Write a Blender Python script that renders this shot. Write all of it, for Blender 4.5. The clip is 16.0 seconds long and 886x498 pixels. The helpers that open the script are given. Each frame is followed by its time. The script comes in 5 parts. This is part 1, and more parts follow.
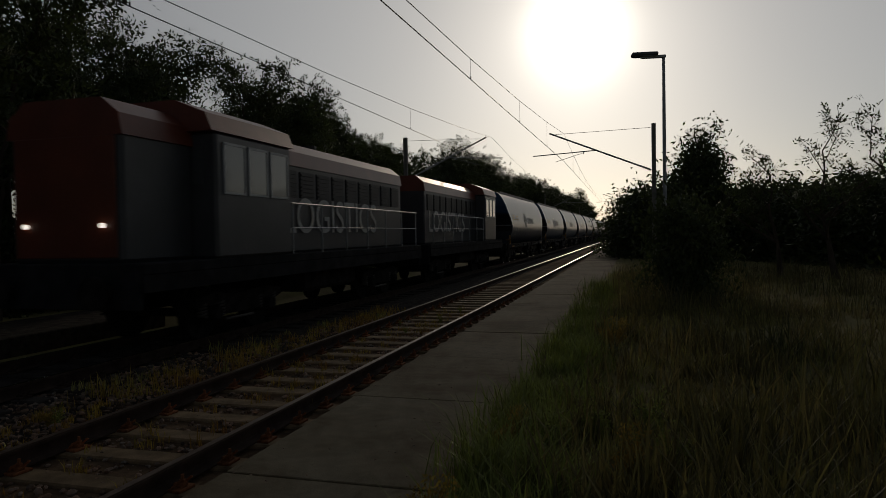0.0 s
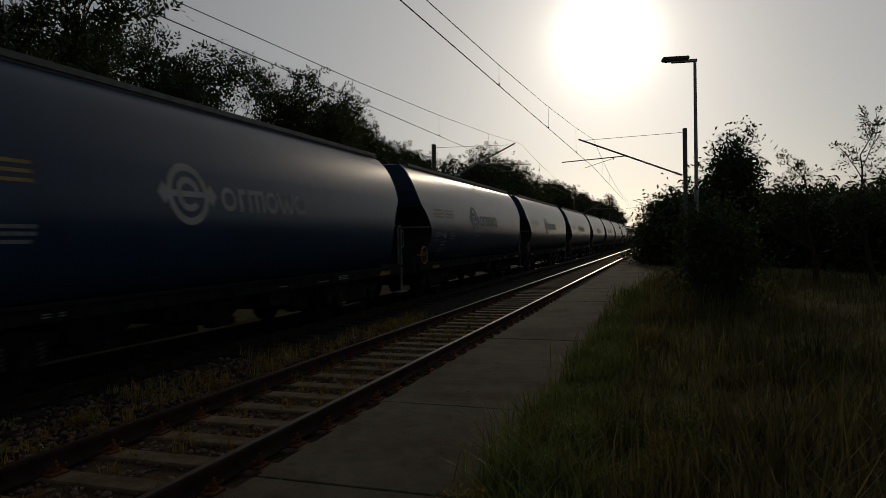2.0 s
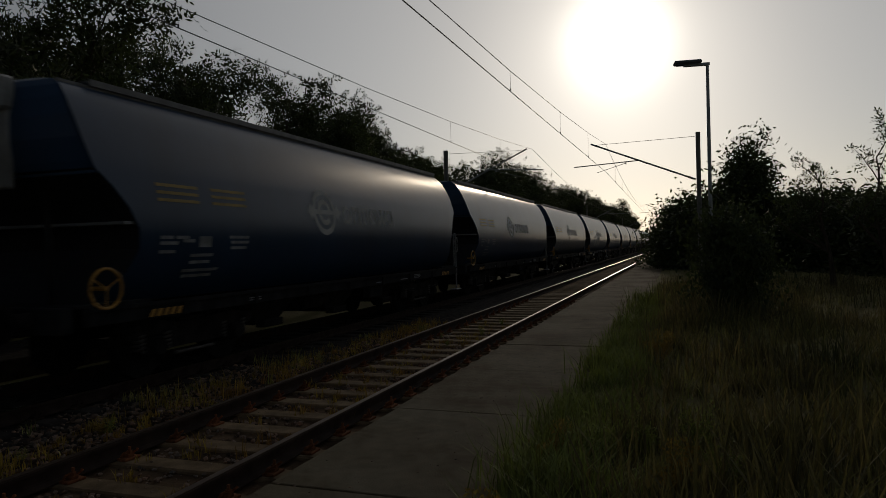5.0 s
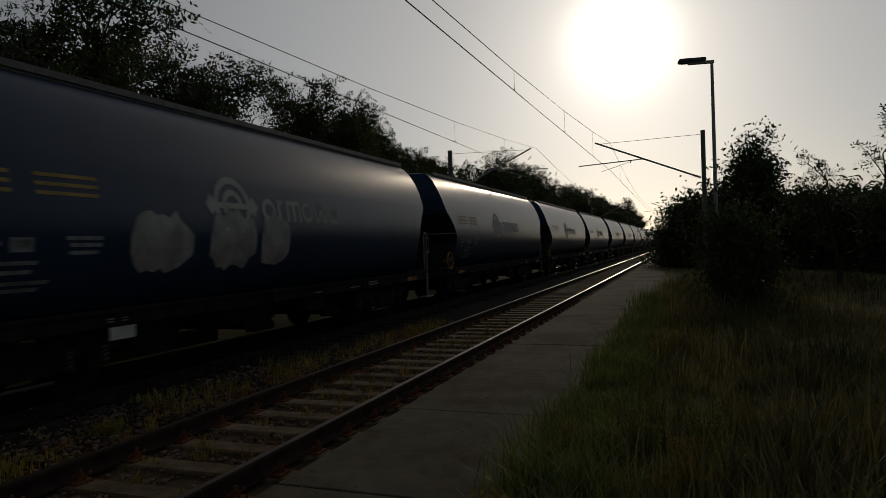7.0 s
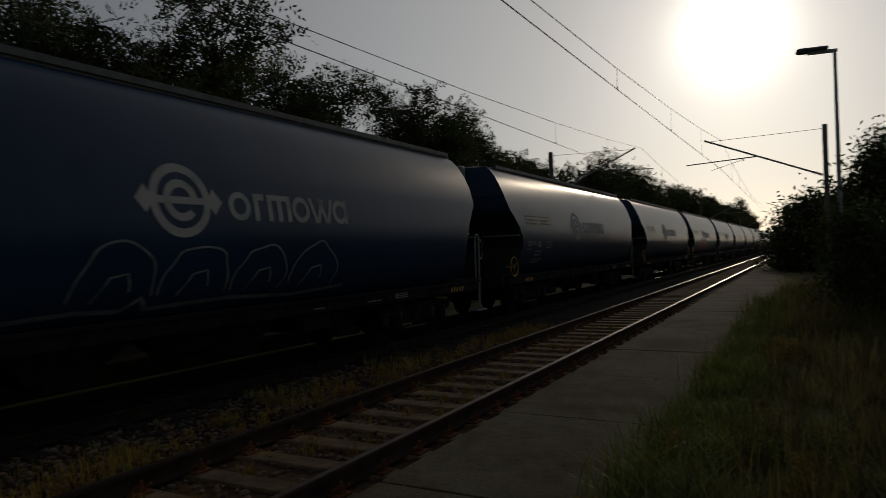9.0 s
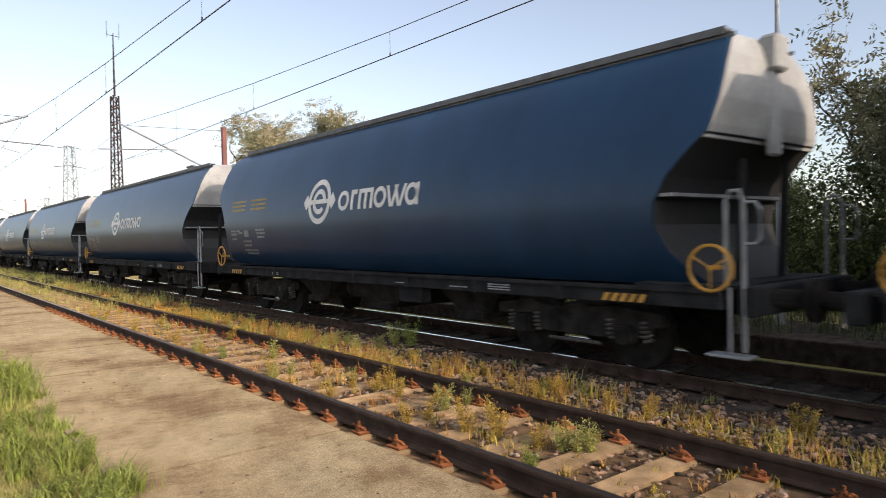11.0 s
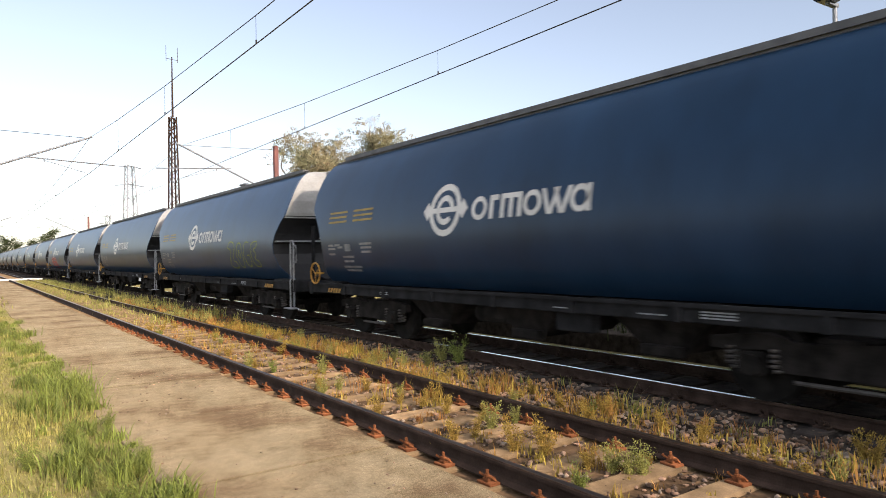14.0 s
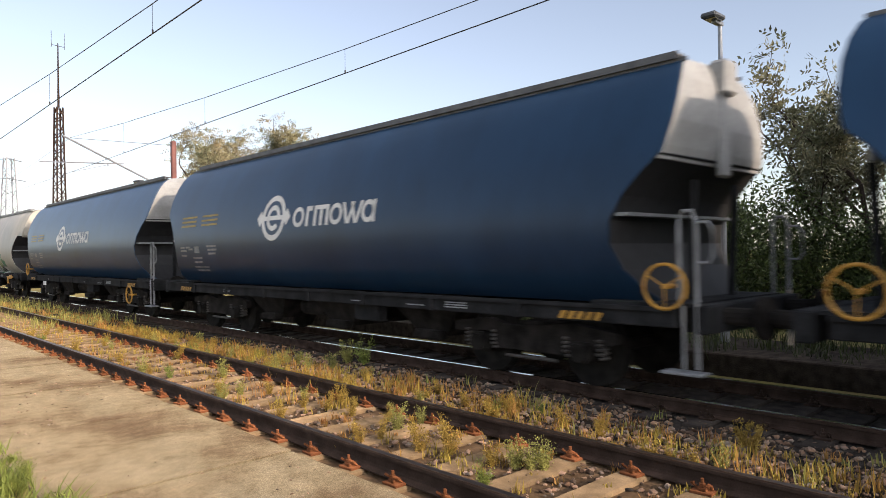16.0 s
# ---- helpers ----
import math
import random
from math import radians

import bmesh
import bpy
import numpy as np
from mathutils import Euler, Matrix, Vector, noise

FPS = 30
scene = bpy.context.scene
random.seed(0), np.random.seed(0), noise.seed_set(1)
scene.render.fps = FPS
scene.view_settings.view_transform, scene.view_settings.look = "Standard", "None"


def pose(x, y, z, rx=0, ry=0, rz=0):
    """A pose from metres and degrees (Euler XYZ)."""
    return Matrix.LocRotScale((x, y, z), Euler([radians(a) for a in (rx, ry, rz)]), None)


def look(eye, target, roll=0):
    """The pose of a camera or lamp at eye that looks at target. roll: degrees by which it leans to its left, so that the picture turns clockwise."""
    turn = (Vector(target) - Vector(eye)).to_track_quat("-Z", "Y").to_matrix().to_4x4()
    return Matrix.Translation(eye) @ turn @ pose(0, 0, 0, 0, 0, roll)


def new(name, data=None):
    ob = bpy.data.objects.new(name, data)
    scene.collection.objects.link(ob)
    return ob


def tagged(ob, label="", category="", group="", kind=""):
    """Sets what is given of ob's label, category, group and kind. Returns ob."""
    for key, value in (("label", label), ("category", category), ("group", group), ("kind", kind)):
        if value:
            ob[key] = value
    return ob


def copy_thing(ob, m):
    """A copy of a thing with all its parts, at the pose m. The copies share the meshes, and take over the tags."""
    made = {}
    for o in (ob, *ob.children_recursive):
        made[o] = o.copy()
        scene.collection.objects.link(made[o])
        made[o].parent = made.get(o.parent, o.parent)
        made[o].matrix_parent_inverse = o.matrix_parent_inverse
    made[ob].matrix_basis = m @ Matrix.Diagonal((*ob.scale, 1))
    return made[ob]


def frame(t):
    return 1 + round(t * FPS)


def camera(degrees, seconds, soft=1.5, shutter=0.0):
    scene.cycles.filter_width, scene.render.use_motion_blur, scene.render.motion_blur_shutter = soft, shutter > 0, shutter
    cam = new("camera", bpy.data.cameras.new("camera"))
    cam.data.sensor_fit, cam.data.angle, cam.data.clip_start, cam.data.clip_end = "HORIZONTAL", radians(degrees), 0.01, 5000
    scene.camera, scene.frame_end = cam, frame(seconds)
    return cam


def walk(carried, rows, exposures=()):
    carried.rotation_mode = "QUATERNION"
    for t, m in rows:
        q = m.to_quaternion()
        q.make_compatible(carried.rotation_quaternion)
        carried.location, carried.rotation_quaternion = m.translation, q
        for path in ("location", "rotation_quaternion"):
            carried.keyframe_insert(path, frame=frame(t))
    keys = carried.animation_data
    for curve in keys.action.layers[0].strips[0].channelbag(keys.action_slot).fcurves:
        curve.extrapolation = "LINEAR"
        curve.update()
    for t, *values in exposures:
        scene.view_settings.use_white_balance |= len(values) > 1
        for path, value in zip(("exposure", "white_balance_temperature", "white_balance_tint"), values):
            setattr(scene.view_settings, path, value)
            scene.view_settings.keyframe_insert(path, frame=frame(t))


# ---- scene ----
cam = camera(66.3, 16.0, soft=0.65, shutter=0.1)
SIDING_X, MAIN_X, MAIN_Z, EYE_Z = -4.08, -8.16, -0.11, 1.67
# seconds, yaw (left of the track's direction), pitch, roll
TURNS = [
    (0.0, 15.77, -1.31, 0.96), (0.5, 16.22, -1.15, 0.89), (1.0, 17.25, -1.01, 0.96), (1.5, 18.14, -1.01, 0.98),
    (2.0, 18.17, -0.73, 0.98), (2.5, 18.42, -0.57, 1.44), (3.0, 18.61, -0.46, 1.29), (3.5, 19.35, -0.44, 1.35),
    (4.0, 19.33, -0.29, 1.29), (5.2, 19.2, -0.18, 1.4), (6.5, 19.19, -0.07, 1.49), (7.0, 19.64, -0.18, 1.75), (7.5, 20.24, -0.30, 1.78),
    (8.0, 19.95, -0.06, 1.63), (8.5, 19.49, -0.19, 1.70), (8.7, 20.0, -0.1, 1.74), (8.8, 21.8, 0.05, 1.78), (8.9, 24.2, 0.2, 1.82),
    (9.0, 28.09, 0.34, 1.87), (9.1, 33.47, 0.60, 2.10), (9.2, 39.84, 0.67, 2.13),
    (9.5, 61.0, 0.6, 2.1), (9.9, 88.0, 0.2, 1.9), (10.4, 117.0, -0.5, 1.6), (10.9, 138.0, -1.0, 1.3),
    (11.3, 145.55, -1.22, 1.16), (11.5, 145.98, -1.31, 1.38), (12.0, 146.71, -0.97, 1.22), (12.5, 147.23, -0.61, 1.45),
    (13.0, 147.27, -0.34, 1.20), (13.5, 146.41, 0.04, 1.13), (14.0, 144.79, 0.44, 1.07), (14.5, 141.51, 0.61, 0.73),
    (15.0, 137.28, 0.55, 0.60), (15.5, 137.50, 0.57, 0.94), (16.0, 136.92, 0.39, 0.85)]


def eye_at(t):
    k = min(1.0, max(0.0, (t - 9.0) / 2.3))
    k = k * k * (3 - 2 * k)
    return 0.16 * k, 0.0, EYE_Z - 0.02 * k


walk(cam, [(t, pose(*eye_at(t), 90 + p, r, y)) for t, y, p, r in TURNS],
     exposures=[(0.0, -2.62, 6560, 11), (8.8, -2.62, 6560, 11), (9.2, -2.7, 6560, 11), (9.9, -1.3, 6530, 12), (10.6, 0.25, 6500, 14), (11.3, 0.74, 6460, 17), (16.0, 0.74, 6460, 17)])

# ---- light ----
SUN_AZ, SUN_EL = 4.45, 16.0
world = bpy.data.worlds.new("sky")
scene.world = world
world.use_nodes = True
wn = world.node_tree
sky = wn.nodes.new("ShaderNodeTexSky")
sky.sky_type, sky.sun_disc = "NISHITA", False
sky.sun_elevation, sky.sun_rotation = radians(SUN_EL), radians(-SUN_AZ)
sky.air_density, sky.dust_density, sky.ozone_density = 1.0, 0.55, 1.5
soft_sky = wn.nodes.new("ShaderNodeHueSaturation")
soft_sky.inputs["Saturation"].default_value = 0.66
wn.links.new(sky.outputs["Color"], soft_sky.inputs["Color"])
# hazy bright ring of air round the sun
to_sun = Vector((-math.sin(radians(SUN_AZ)) * math.cos(radians(SUN_EL)), math.cos(radians(SUN_AZ)) * math.cos(radians(SUN_EL)), math.sin(radians(SUN_EL))))
sky_dir = wn.nodes.new("ShaderNodeTexCoord")
toward = wn.nodes.new("ShaderNodeVectorMath")
toward.operation = "DOT_PRODUCT"
toward.inputs[1].default_value = to_sun
wn.links.new(sky_dir.outputs["Generated"], toward.inputs[0])
veil = soft_sky.outputs["Color"]
for narrow, tint in ((650.0, (60.0, 56.0, 48.0, 1)), (90.0, (13.0, 12.0, 10.2, 1)), (3.2, (13.5, 13.0, 12.0, 1))):
    near_sun = wn.nodes.new("ShaderNodeMath")
    near_sun.operation = "MAXIMUM"
    near_sun.inputs[1].default_value = 0.0
    wn.links.new(toward.outputs["Value"], near_sun.inputs[0])
    lobe = wn.nodes.new("ShaderNodeMath")
    lobe.operation = "POWER"
    lobe.inputs[1].default_value = narrow
    wn.links.new(near_sun.outputs[0], lobe.inputs[0])
    add = wn.nodes.new("ShaderNodeMix")
    add.data_type, add.blend_type = "RGBA", "ADD"
    add.inputs[7].default_value = tint
    wn.links.new(lobe.outputs[0], add.inputs[0])
    wn.links.new(veil, add.inputs[6])
    veil = add.outputs[2]
wn.links.new(veil, wn.nodes["Background"].inputs["Color"])
wn.nodes["Background"].inputs["Strength"].default_value = 0.136
sun = bpy.data.lights.new("sun", "SUN")
sun.energy, sun.angle, sun.color = 2.7, radians(0.6), (1.0, 0.83, 0.62)
sun_ob = new("sun", sun)
sun_ob.matrix_world = look((0, 0, 0), (math.sin(radians(SUN_AZ)), -math.cos(radians(SUN_AZ)), -math.tan(radians(SUN_EL))))


# ---- materials ----
def mat(name, color, rough=0.6, metal=0.0, vary=0.25, scale=6.0, fine=60.0, bump=0.15, tint=None, random_tone=0.0, stretch=(1, 1, 1), coat=0.0, island=0.0, trans=0.0):
    """A surface with stains at one scale and grain at another."""
    m = bpy.data.materials.new(name)
    m.use_nodes = True
    nt = m.node_tree
    b = nt.nodes["Principled BSDF"]
    co = nt.nodes.new("ShaderNodeTexCoord")
    mp = nt.nodes.new("ShaderNodeMapping")
    mp.inputs["Scale"].default_value = stretch
    nt.links.new(co.outputs["Object"], mp.inputs["Vector"])
    big, small = nt.nodes.new("ShaderNodeTexNoise"), nt.nodes.new("ShaderNodeTexNoise")
    big.inputs["Scale"].default_value, big.inputs["Detail"].default_value = scale, 5
    small.inputs["Scale"].default_value, small.inputs["Detail"].default_value = fine, 3
    for n in (big, small):
        nt.links.new(mp.outputs[0], n.inputs["Vector"])
    ramp = nt.nodes.new("ShaderNodeValToRGB")
    dark = [c * (1 - vary) for c in color]
    light = tint or [min(1, c * (1 + vary)) for c in color]
    ramp.color_ramp.elements[0].position, ramp.color_ramp.elements[1].position = 0.32, 0.7
    ramp.color_ramp.elements[0].color, ramp.color_ramp.elements[1].color = (*dark, 1), (*light, 1)
    nt.links.new(big.outputs["Fac"], ramp.inputs["Fac"])
    mix = nt.nodes.new("ShaderNodeMix")
    mix.data_type, mix.blend_type = "RGBA", "MULTIPLY"
    mix.inputs[0].default_value = 1.0
    nt.links.new(ramp.outputs["Color"], mix.inputs[6])
    r2 = nt.nodes.new("ShaderNodeMapRange")
    r2.inputs["To Min"].default_value, r2.inputs["To Max"].default_value = 1 - vary * 0.8, 1 + vary * 0.8
    nt.links.new(small.outputs["Fac"], r2.inputs["Value"])
    nt.links.new(r2.outputs[0], mix.inputs[7])
    out = mix.outputs[2]
    if random_tone or island:
        src = nt.nodes.new("ShaderNodeNewGeometry" if island else "ShaderNodeObjectInfo")
        r3 = nt.nodes.new("ShaderNodeMapRange")
        k = island or random_tone
        r3.inputs["To Min"].default_value, r3.inputs["To Max"].default_value = 1 - k, 1 + k
        nt.links.new(src.outputs["Random Per Island" if island else "Random"], r3.inputs["Value"])
        hsv = nt.nodes.new("ShaderNodeHueSaturation")
        nt.links.new(out, hsv.inputs["Color"])
        nt.links.new(r3.outputs[0], hsv.inputs["Value"])
        out = hsv.outputs[0]
    nt.links.new(out, b.inputs["Base Color"])
    b.inputs["Roughness"].default_value, b.inputs["Metallic"].default_value = rough, metal
    b.inputs["Specular IOR Level"].default_value = 0.05 if rough >= 0.8 else 0.45
    b.inputs["Diffuse Roughness"].default_value = 1.0 if rough >= 0.8 else 0.2
    b.inputs["Coat Weight"].default_value, b.inputs["Coat Roughness"].default_value = coat, 0.22
    if trans:
        tr = nt.nodes.new("ShaderNodeBsdfTranslucent")
        nt.links.new(out, tr.inputs["Color"])
        ms = nt.nodes.new("ShaderNodeMixShader")
        ms.inputs[0].default_value = trans
        nt.links.new(b.outputs[0], ms.inputs[1])
        nt.links.new(tr.outputs[0], ms.inputs[2])
        nt.links.new(ms.outputs[0], nt.nodes["Material Output"].inputs["Surface"])
    if bump:
        bp = nt.nodes.new("ShaderNodeBump")
        bp.inputs["Strength"].default_value, bp.inputs["Distance"].default_value = bump, 0.01
        nt.links.new(small.outputs["Fac"], bp.inputs["Height"])
        nt.links.new(bp.outputs[0], b.inputs["Normal"])
    return m


M = dict(
    wagon_blue=mat("wagon_blue", (0.0155, 0.044, 0.093), 0.34, vary=0.22, scale=0.8, fine=2.6, bump=0.05, stretch=(1, 1, 0.45), random_tone=0.15),
    wagon_grey=mat("wagon_grey", (0.41, 0.395, 0.335), 0.5, vary=0.22, scale=0.9, fine=7, bump=0.03, stretch=(1, 1, 0.18), tint=(0.47, 0.42, 0.35)),
    end_grey=mat("end_grey", (0.30, 0.30, 0.29), 0.6, vary=0.25, scale=1.5, fine=20, bump=0.03),
    frame_dark=mat("frame_dark", (0.026, 0.026, 0.027), 0.82, vary=0.4, scale=3, fine=30),
    running_gear=mat("running_gear", (0.024, 0.021, 0.019), 0.85, vary=0.5, scale=4, fine=40),
    spring_steel=mat("spring_steel", (0.075, 0.066, 0.058), 0.7, vary=0.4, scale=6),
    wheel_steel=mat("wheel_steel", (0.020, 0.018, 0.016), 0.8, vary=0.4, scale=5),
    rail_top=mat("rail_top", (0.75, 0.74, 0.73), 0.14, 1.0, vary=0.15, scale=2, fine=30, bump=0.02, stretch=(1, 0.05, 1)),
    rail_top_rusty=mat("rail_top_rusty", (0.22, 0.17, 0.14), 0.32, 0.9, vary=0.25, scale=2, fine=30, bump=0.02, stretch=(1, 0.05, 1)),
    rail_rust=mat("rail_rust", (0.055, 0.036, 0.027), 0.8, vary=0.35, scale=5, fine=80),
    clip_rust=mat("clip_rust", (0.20, 0.075, 0.032), 0.9, vary=0.4, scale=20, fine=120, random_tone=0.3),
    sleeper=mat("sleeper", (0.25, 0.17, 0.095), 0.9, vary=0.35, scale=5, fine=70, random_tone=0.2, bump=0.4),
    # oil-dark track colours, with the shade by the train mixed in
    sleeper_dark_shaded=mat("sleeper_dark_shaded", (0.055, 0.045, 0.038), 0.9, vary=0.35, scale=5, fine=70, random_tone=0.2, bump=0.4),
    bed_dark_shaded=mat("bed_dark_shaded", (0.055, 0.045, 0.037), 0.95, vary=0.45, scale=6, fine=45, bump=1.0),
    soil=mat("soil", (0.29, 0.235, 0.11), 0.95, vary=0.35, scale=0.8, fine=18, bump=0.8, tint=(0.25, 0.22, 0.08)),
    bed=mat("bed", (0.135, 0.085, 0.048), 0.95, vary=0.45, scale=2.5, fine=30, bump=0.9),
    stone=mat("stone", (0.25, 0.215, 0.175), 0.85, vary=0.3, scale=9, fine=80, island=0.75, tint=(0.29, 0.165, 0.10)),
    grass=mat("grass", (0.27, 0.30, 0.065), 0.75, vary=0.35, scale=0.7, fine=6, bump=0, island=0.4, tint=(0.41, 0.35, 0.10), trans=0.12),
    weed_rust=mat("weed_rust", (0.46, 0.20, 0.07), 0.8, vary=0.4, scale=1.5, fine=9, bump=0, island=0.4, tint=(0.52, 0.30, 0.09), trans=0.12),
    weed_dry=mat("weed_dry", (0.44, 0.24, 0.07), 0.8, vary=0.4, scale=1.5, fine=9, bump=0, island=0.4, tint=(0.42, 0.34, 0.07), trans=0.12),
    weed_green=mat("weed_green", (0.20, 0.235, 0.045), 0.75, vary=0.3, scale=2, fine=9, bump=0, island=0.4, trans=0.15),
    leaf=mat("leaf", (0.05, 0.066, 0.018), 0.65, vary=0.3, scale=0.6, fine=5, bump=0, island=0.45, trans=0.25),
    leaf_mid=mat("leaf_mid", (0.085, 0.115, 0.03), 0.65, vary=0.3, scale=0.6, fine=5, bump=0, island=0.5, trans=0.3),
    leaf_thin=mat("leaf_thin", (0.16, 0.19, 0.10), 0.65, vary=0.3, scale=0.6, fine=5, bump=0, island=0.45, tint=(0.2, 0.17, 0.09), trans=0.25),
    leaf_autumn=mat("leaf_autumn", (0.25, 0.28, 0.15), 0.65, vary=0.3, scale=0.5, fine=5, bump=0, island=0.5, tint=(0.36, 0.27, 0.15), trans=0.25),
    weed_dark=mat("weed_dark", (0.11, 0.12, 0.035), 0.7, vary=0.3, scale=0.8, fine=6, bump=0, island=0.5, tint=(0.17, 0.13, 0.05), trans=0.35),
    orange_brace=mat("orange_brace", (0.42, 0.13, 0.05), 0.6, vary=0.25, scale=4),
    bark=mat("bark", (0.085, 0.065, 0.05), 0.95, vary=0.4, scale=8, fine=50, bump=0.8, stretch=(1, 1, 0.2)),
    galvanised=mat("galvanised", (0.28, 0.29, 0.30), 0.5, 0.6, vary=0.2, scale=4),
    walkway=mat("walkway", (0.12, 0.12, 0.122), 0.6, 0.2, vary=0.25, scale=5),
    rail_grey=mat("rail_grey", (0.24, 0.245, 0.25), 0.5, 0.2, vary=0.25, scale=4),
    mast_concrete=mat("mast_concrete", (0.22, 0.21, 0.19), 0.85, vary=0.2, scale=3),
    red_paint=mat("red_paint", (0.15, 0.045, 0.035), 0.6, vary=0.3, scale=3),
    wire=mat("wire", (0.05, 0.045, 0.04), 0.5, 0.7, vary=0.1, bump=0),
    yellow=mat("yellow", (0.46, 0.24, 0.035), 0.5, vary=0.25, scale=6),
    white=mat("white", (0.66, 0.65, 0.62), 0.82, vary=0.12, scale=4),
    stencil_yellow=mat("stencil_yellow", (0.36, 0.24, 0.05), 0.6, vary=0.2, scale=4),
    stencil_pale=mat("stencil_pale", (0.25, 0.26, 0.27), 0.6, vary=0.3, scale=5),
    name_brown=mat("name_brown", (0.075, 0.062, 0.052), 0.55, vary=0.25, scale=3),
    panel_blue=mat("panel_blue", (0.085, 0.105, 0.14), 0.5, vary=0.2, scale=3),
    spray_yellow=mat("spray_yellow", (0.52, 0.40, 0.02), 0.5, vary=0.25, scale=3),
    dark_panel=mat("dark_panel", (0.07, 0.075, 0.08), 0.55, vary=0.2, scale=3),
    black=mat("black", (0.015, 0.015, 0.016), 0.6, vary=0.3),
    spray_red=mat("spray_red", (0.42, 0.035, 0.03), 0.5, vary=0.25, scale=3),
    spray_white=mat("spray_white", (0.62, 0.62, 0.60), 0.5, vary=0.2, scale=4),
    spray_faded=mat("spray_faded", (0.30, 0.30, 0.29), 0.6, vary=0.35, scale=3),
    spray_green=mat("spray_green", (0.045, 0.17, 0.085), 0.5, vary=0.3, scale=3),
    spray_lime=mat("spray_lime", (0.25, 0.29, 0.055), 0.7, vary=0.25, scale=3),
    spray_blue=mat("spray_blue", (0.16, 0.28, 0.42), 0.5, vary=0.3, scale=3),
    spray_purple=mat("spray_purple", (0.07, 0.05, 0.16), 0.5, vary=0.3, scale=3),
    loco_orange=mat("loco_orange", (0.145, 0.034, 0.016), 0.42, vary=0.2, scale=1.2, fine=15, bump=0.02),
    loco_grey=mat("loco_grey", (0.045, 0.046, 0.050), 0.45, vary=0.2, scale=1.2, fine=15, bump=0.02),
    sign_brown=mat("sign_brown", (0.05, 0.026, 0.022), 0.45, vary=0.15, scale=4, bump=0.0),
    house_wall=mat("house_wall", (0.68, 0.66, 0.62), 0.85, vary=0.12, scale=1.5),
    roof_tile=mat("roof_tile", (0.30, 0.27, 0.25), 0.85, vary=0.3, scale=4),
)
M["wagon_blue"].node_tree.nodes["Principled BSDF"].inputs["Specular IOR Level"].default_value = 0.28
glass = bpy.data.materials.new("glass")
glass.use_nodes = True
gb = glass.node_tree.nodes["Principled BSDF"]
gb.inputs["Base Color"].default_value, gb.inputs["Roughness"].default_value, gb.inputs["Metallic"].default_value = (0.05, 0.055, 0.06, 1), 0.06, 0.0
gb.inputs["Specular IOR Level"].default_value = 0.9
M["glass"] = glass
lit = bpy.data.materials.new("lamp_glow")
lit.use_nodes = True
lb = lit.node_tree.nodes["Principled BSDF"]
lb.inputs["Emission Color"].default_value, lb.inputs["Emission Strength"].default_value = (1.0, 0.93, 0.8, 1), 6.0
M["glow"] = lit


def worn_concrete():
    """Old concrete: brown stains, mottling and pale grit."""
    m = bpy.data.materials.new("worn_concrete")
    m.use_nodes = True
    nt = m.node_tree
    geo = nt.nodes.new("ShaderNodeNewGeometry")
    def noise_node(scale, detail, rough=0.6):
        n = nt.nodes.new("ShaderNodeTexNoise")
        n.inputs["Scale"].default_value, n.inputs["Detail"].default_value, n.inputs["Roughness"].default_value = scale, detail, rough
        nt.links.new(geo.outputs["Position"], n.inputs["Vector"])
        return n
    def ramp(src, stops):
        r = nt.nodes.new("ShaderNodeValToRGB")
        for k, (pos, col) in enumerate(stops):
            e = r.color_ramp.elements[k] if k < 2 else r.color_ramp.elements.new(pos)
            e.position, e.color = pos, (*col, 1)
        nt.links.new(src.outputs["Fac"], r.inputs["Fac"])
        return r
    def mix(kind, fac, a, b):
        x = nt.nodes.new("ShaderNodeMix")
        x.data_type, x.blend_type = "RGBA", kind
        x.inputs[0].default_value = fac
        nt.links.new(a, x.inputs[6])
        nt.links.new(b, x.inputs[7])
        return x.outputs[2]
    base = ramp(noise_node(0.55, 6, 0.65), ((0.36, (0.128, 0.088, 0.052)), (0.5, (0.222, 0.178, 0.113)), (0.68, (0.262, 0.222, 0.15))))
    mott = ramp(noise_node(4.5, 7, 0.72), ((0.34, (0.74, 0.70, 0.64)), (0.5, (0.98, 0.97, 0.94)), (0.66, (1.18, 1.17, 1.14))))
    grit = ramp(noise_node(110, 2), ((0.36, (0.7, 0.68, 0.66)), (0.52, (1, 1, 1)), (0.68, (1.55, 1.5, 1.45))))
    out = mix("MULTIPLY", 1.0, mix("MULTIPLY", 1.0, base.outputs[0], mott.outputs[0]), grit.outputs[0])
    b = nt.nodes["Principled BSDF"]
    nt.links.new(out, b.inputs["Base Color"])
    b.inputs["Roughness"].default_value, b.inputs["Diffuse Roughness"].default_value, b.inputs["Specular IOR Level"].default_value = 0.92, 1.0, 0.05
    bp = nt.nodes.new("ShaderNodeBump")
    bp.inputs["Strength"].default_value, bp.inputs["Distance"].default_value = 0.6, 0.006
    nt.links.new(noise_node(60, 4).outputs["Fac"], bp.inputs["Height"])
    nt.links.new(bp.outputs[0], b.inputs["Normal"])
    return m


M["slab"] = worn_concrete()


# ---- mesh helpers ----
def part(name, bm, material, parent=None, label="", smooth=False):
    me = bpy.data.meshes.new(name)
    if smooth:
        for f in bm.faces:
            f.smooth = True
    bm.to_mesh(me)
    bm.free()
    me.materials.append(M[material])
    ob = new(name, me)
    if parent:
        ob.parent = parent
    if label:
        ob["label"] = label
    return ob


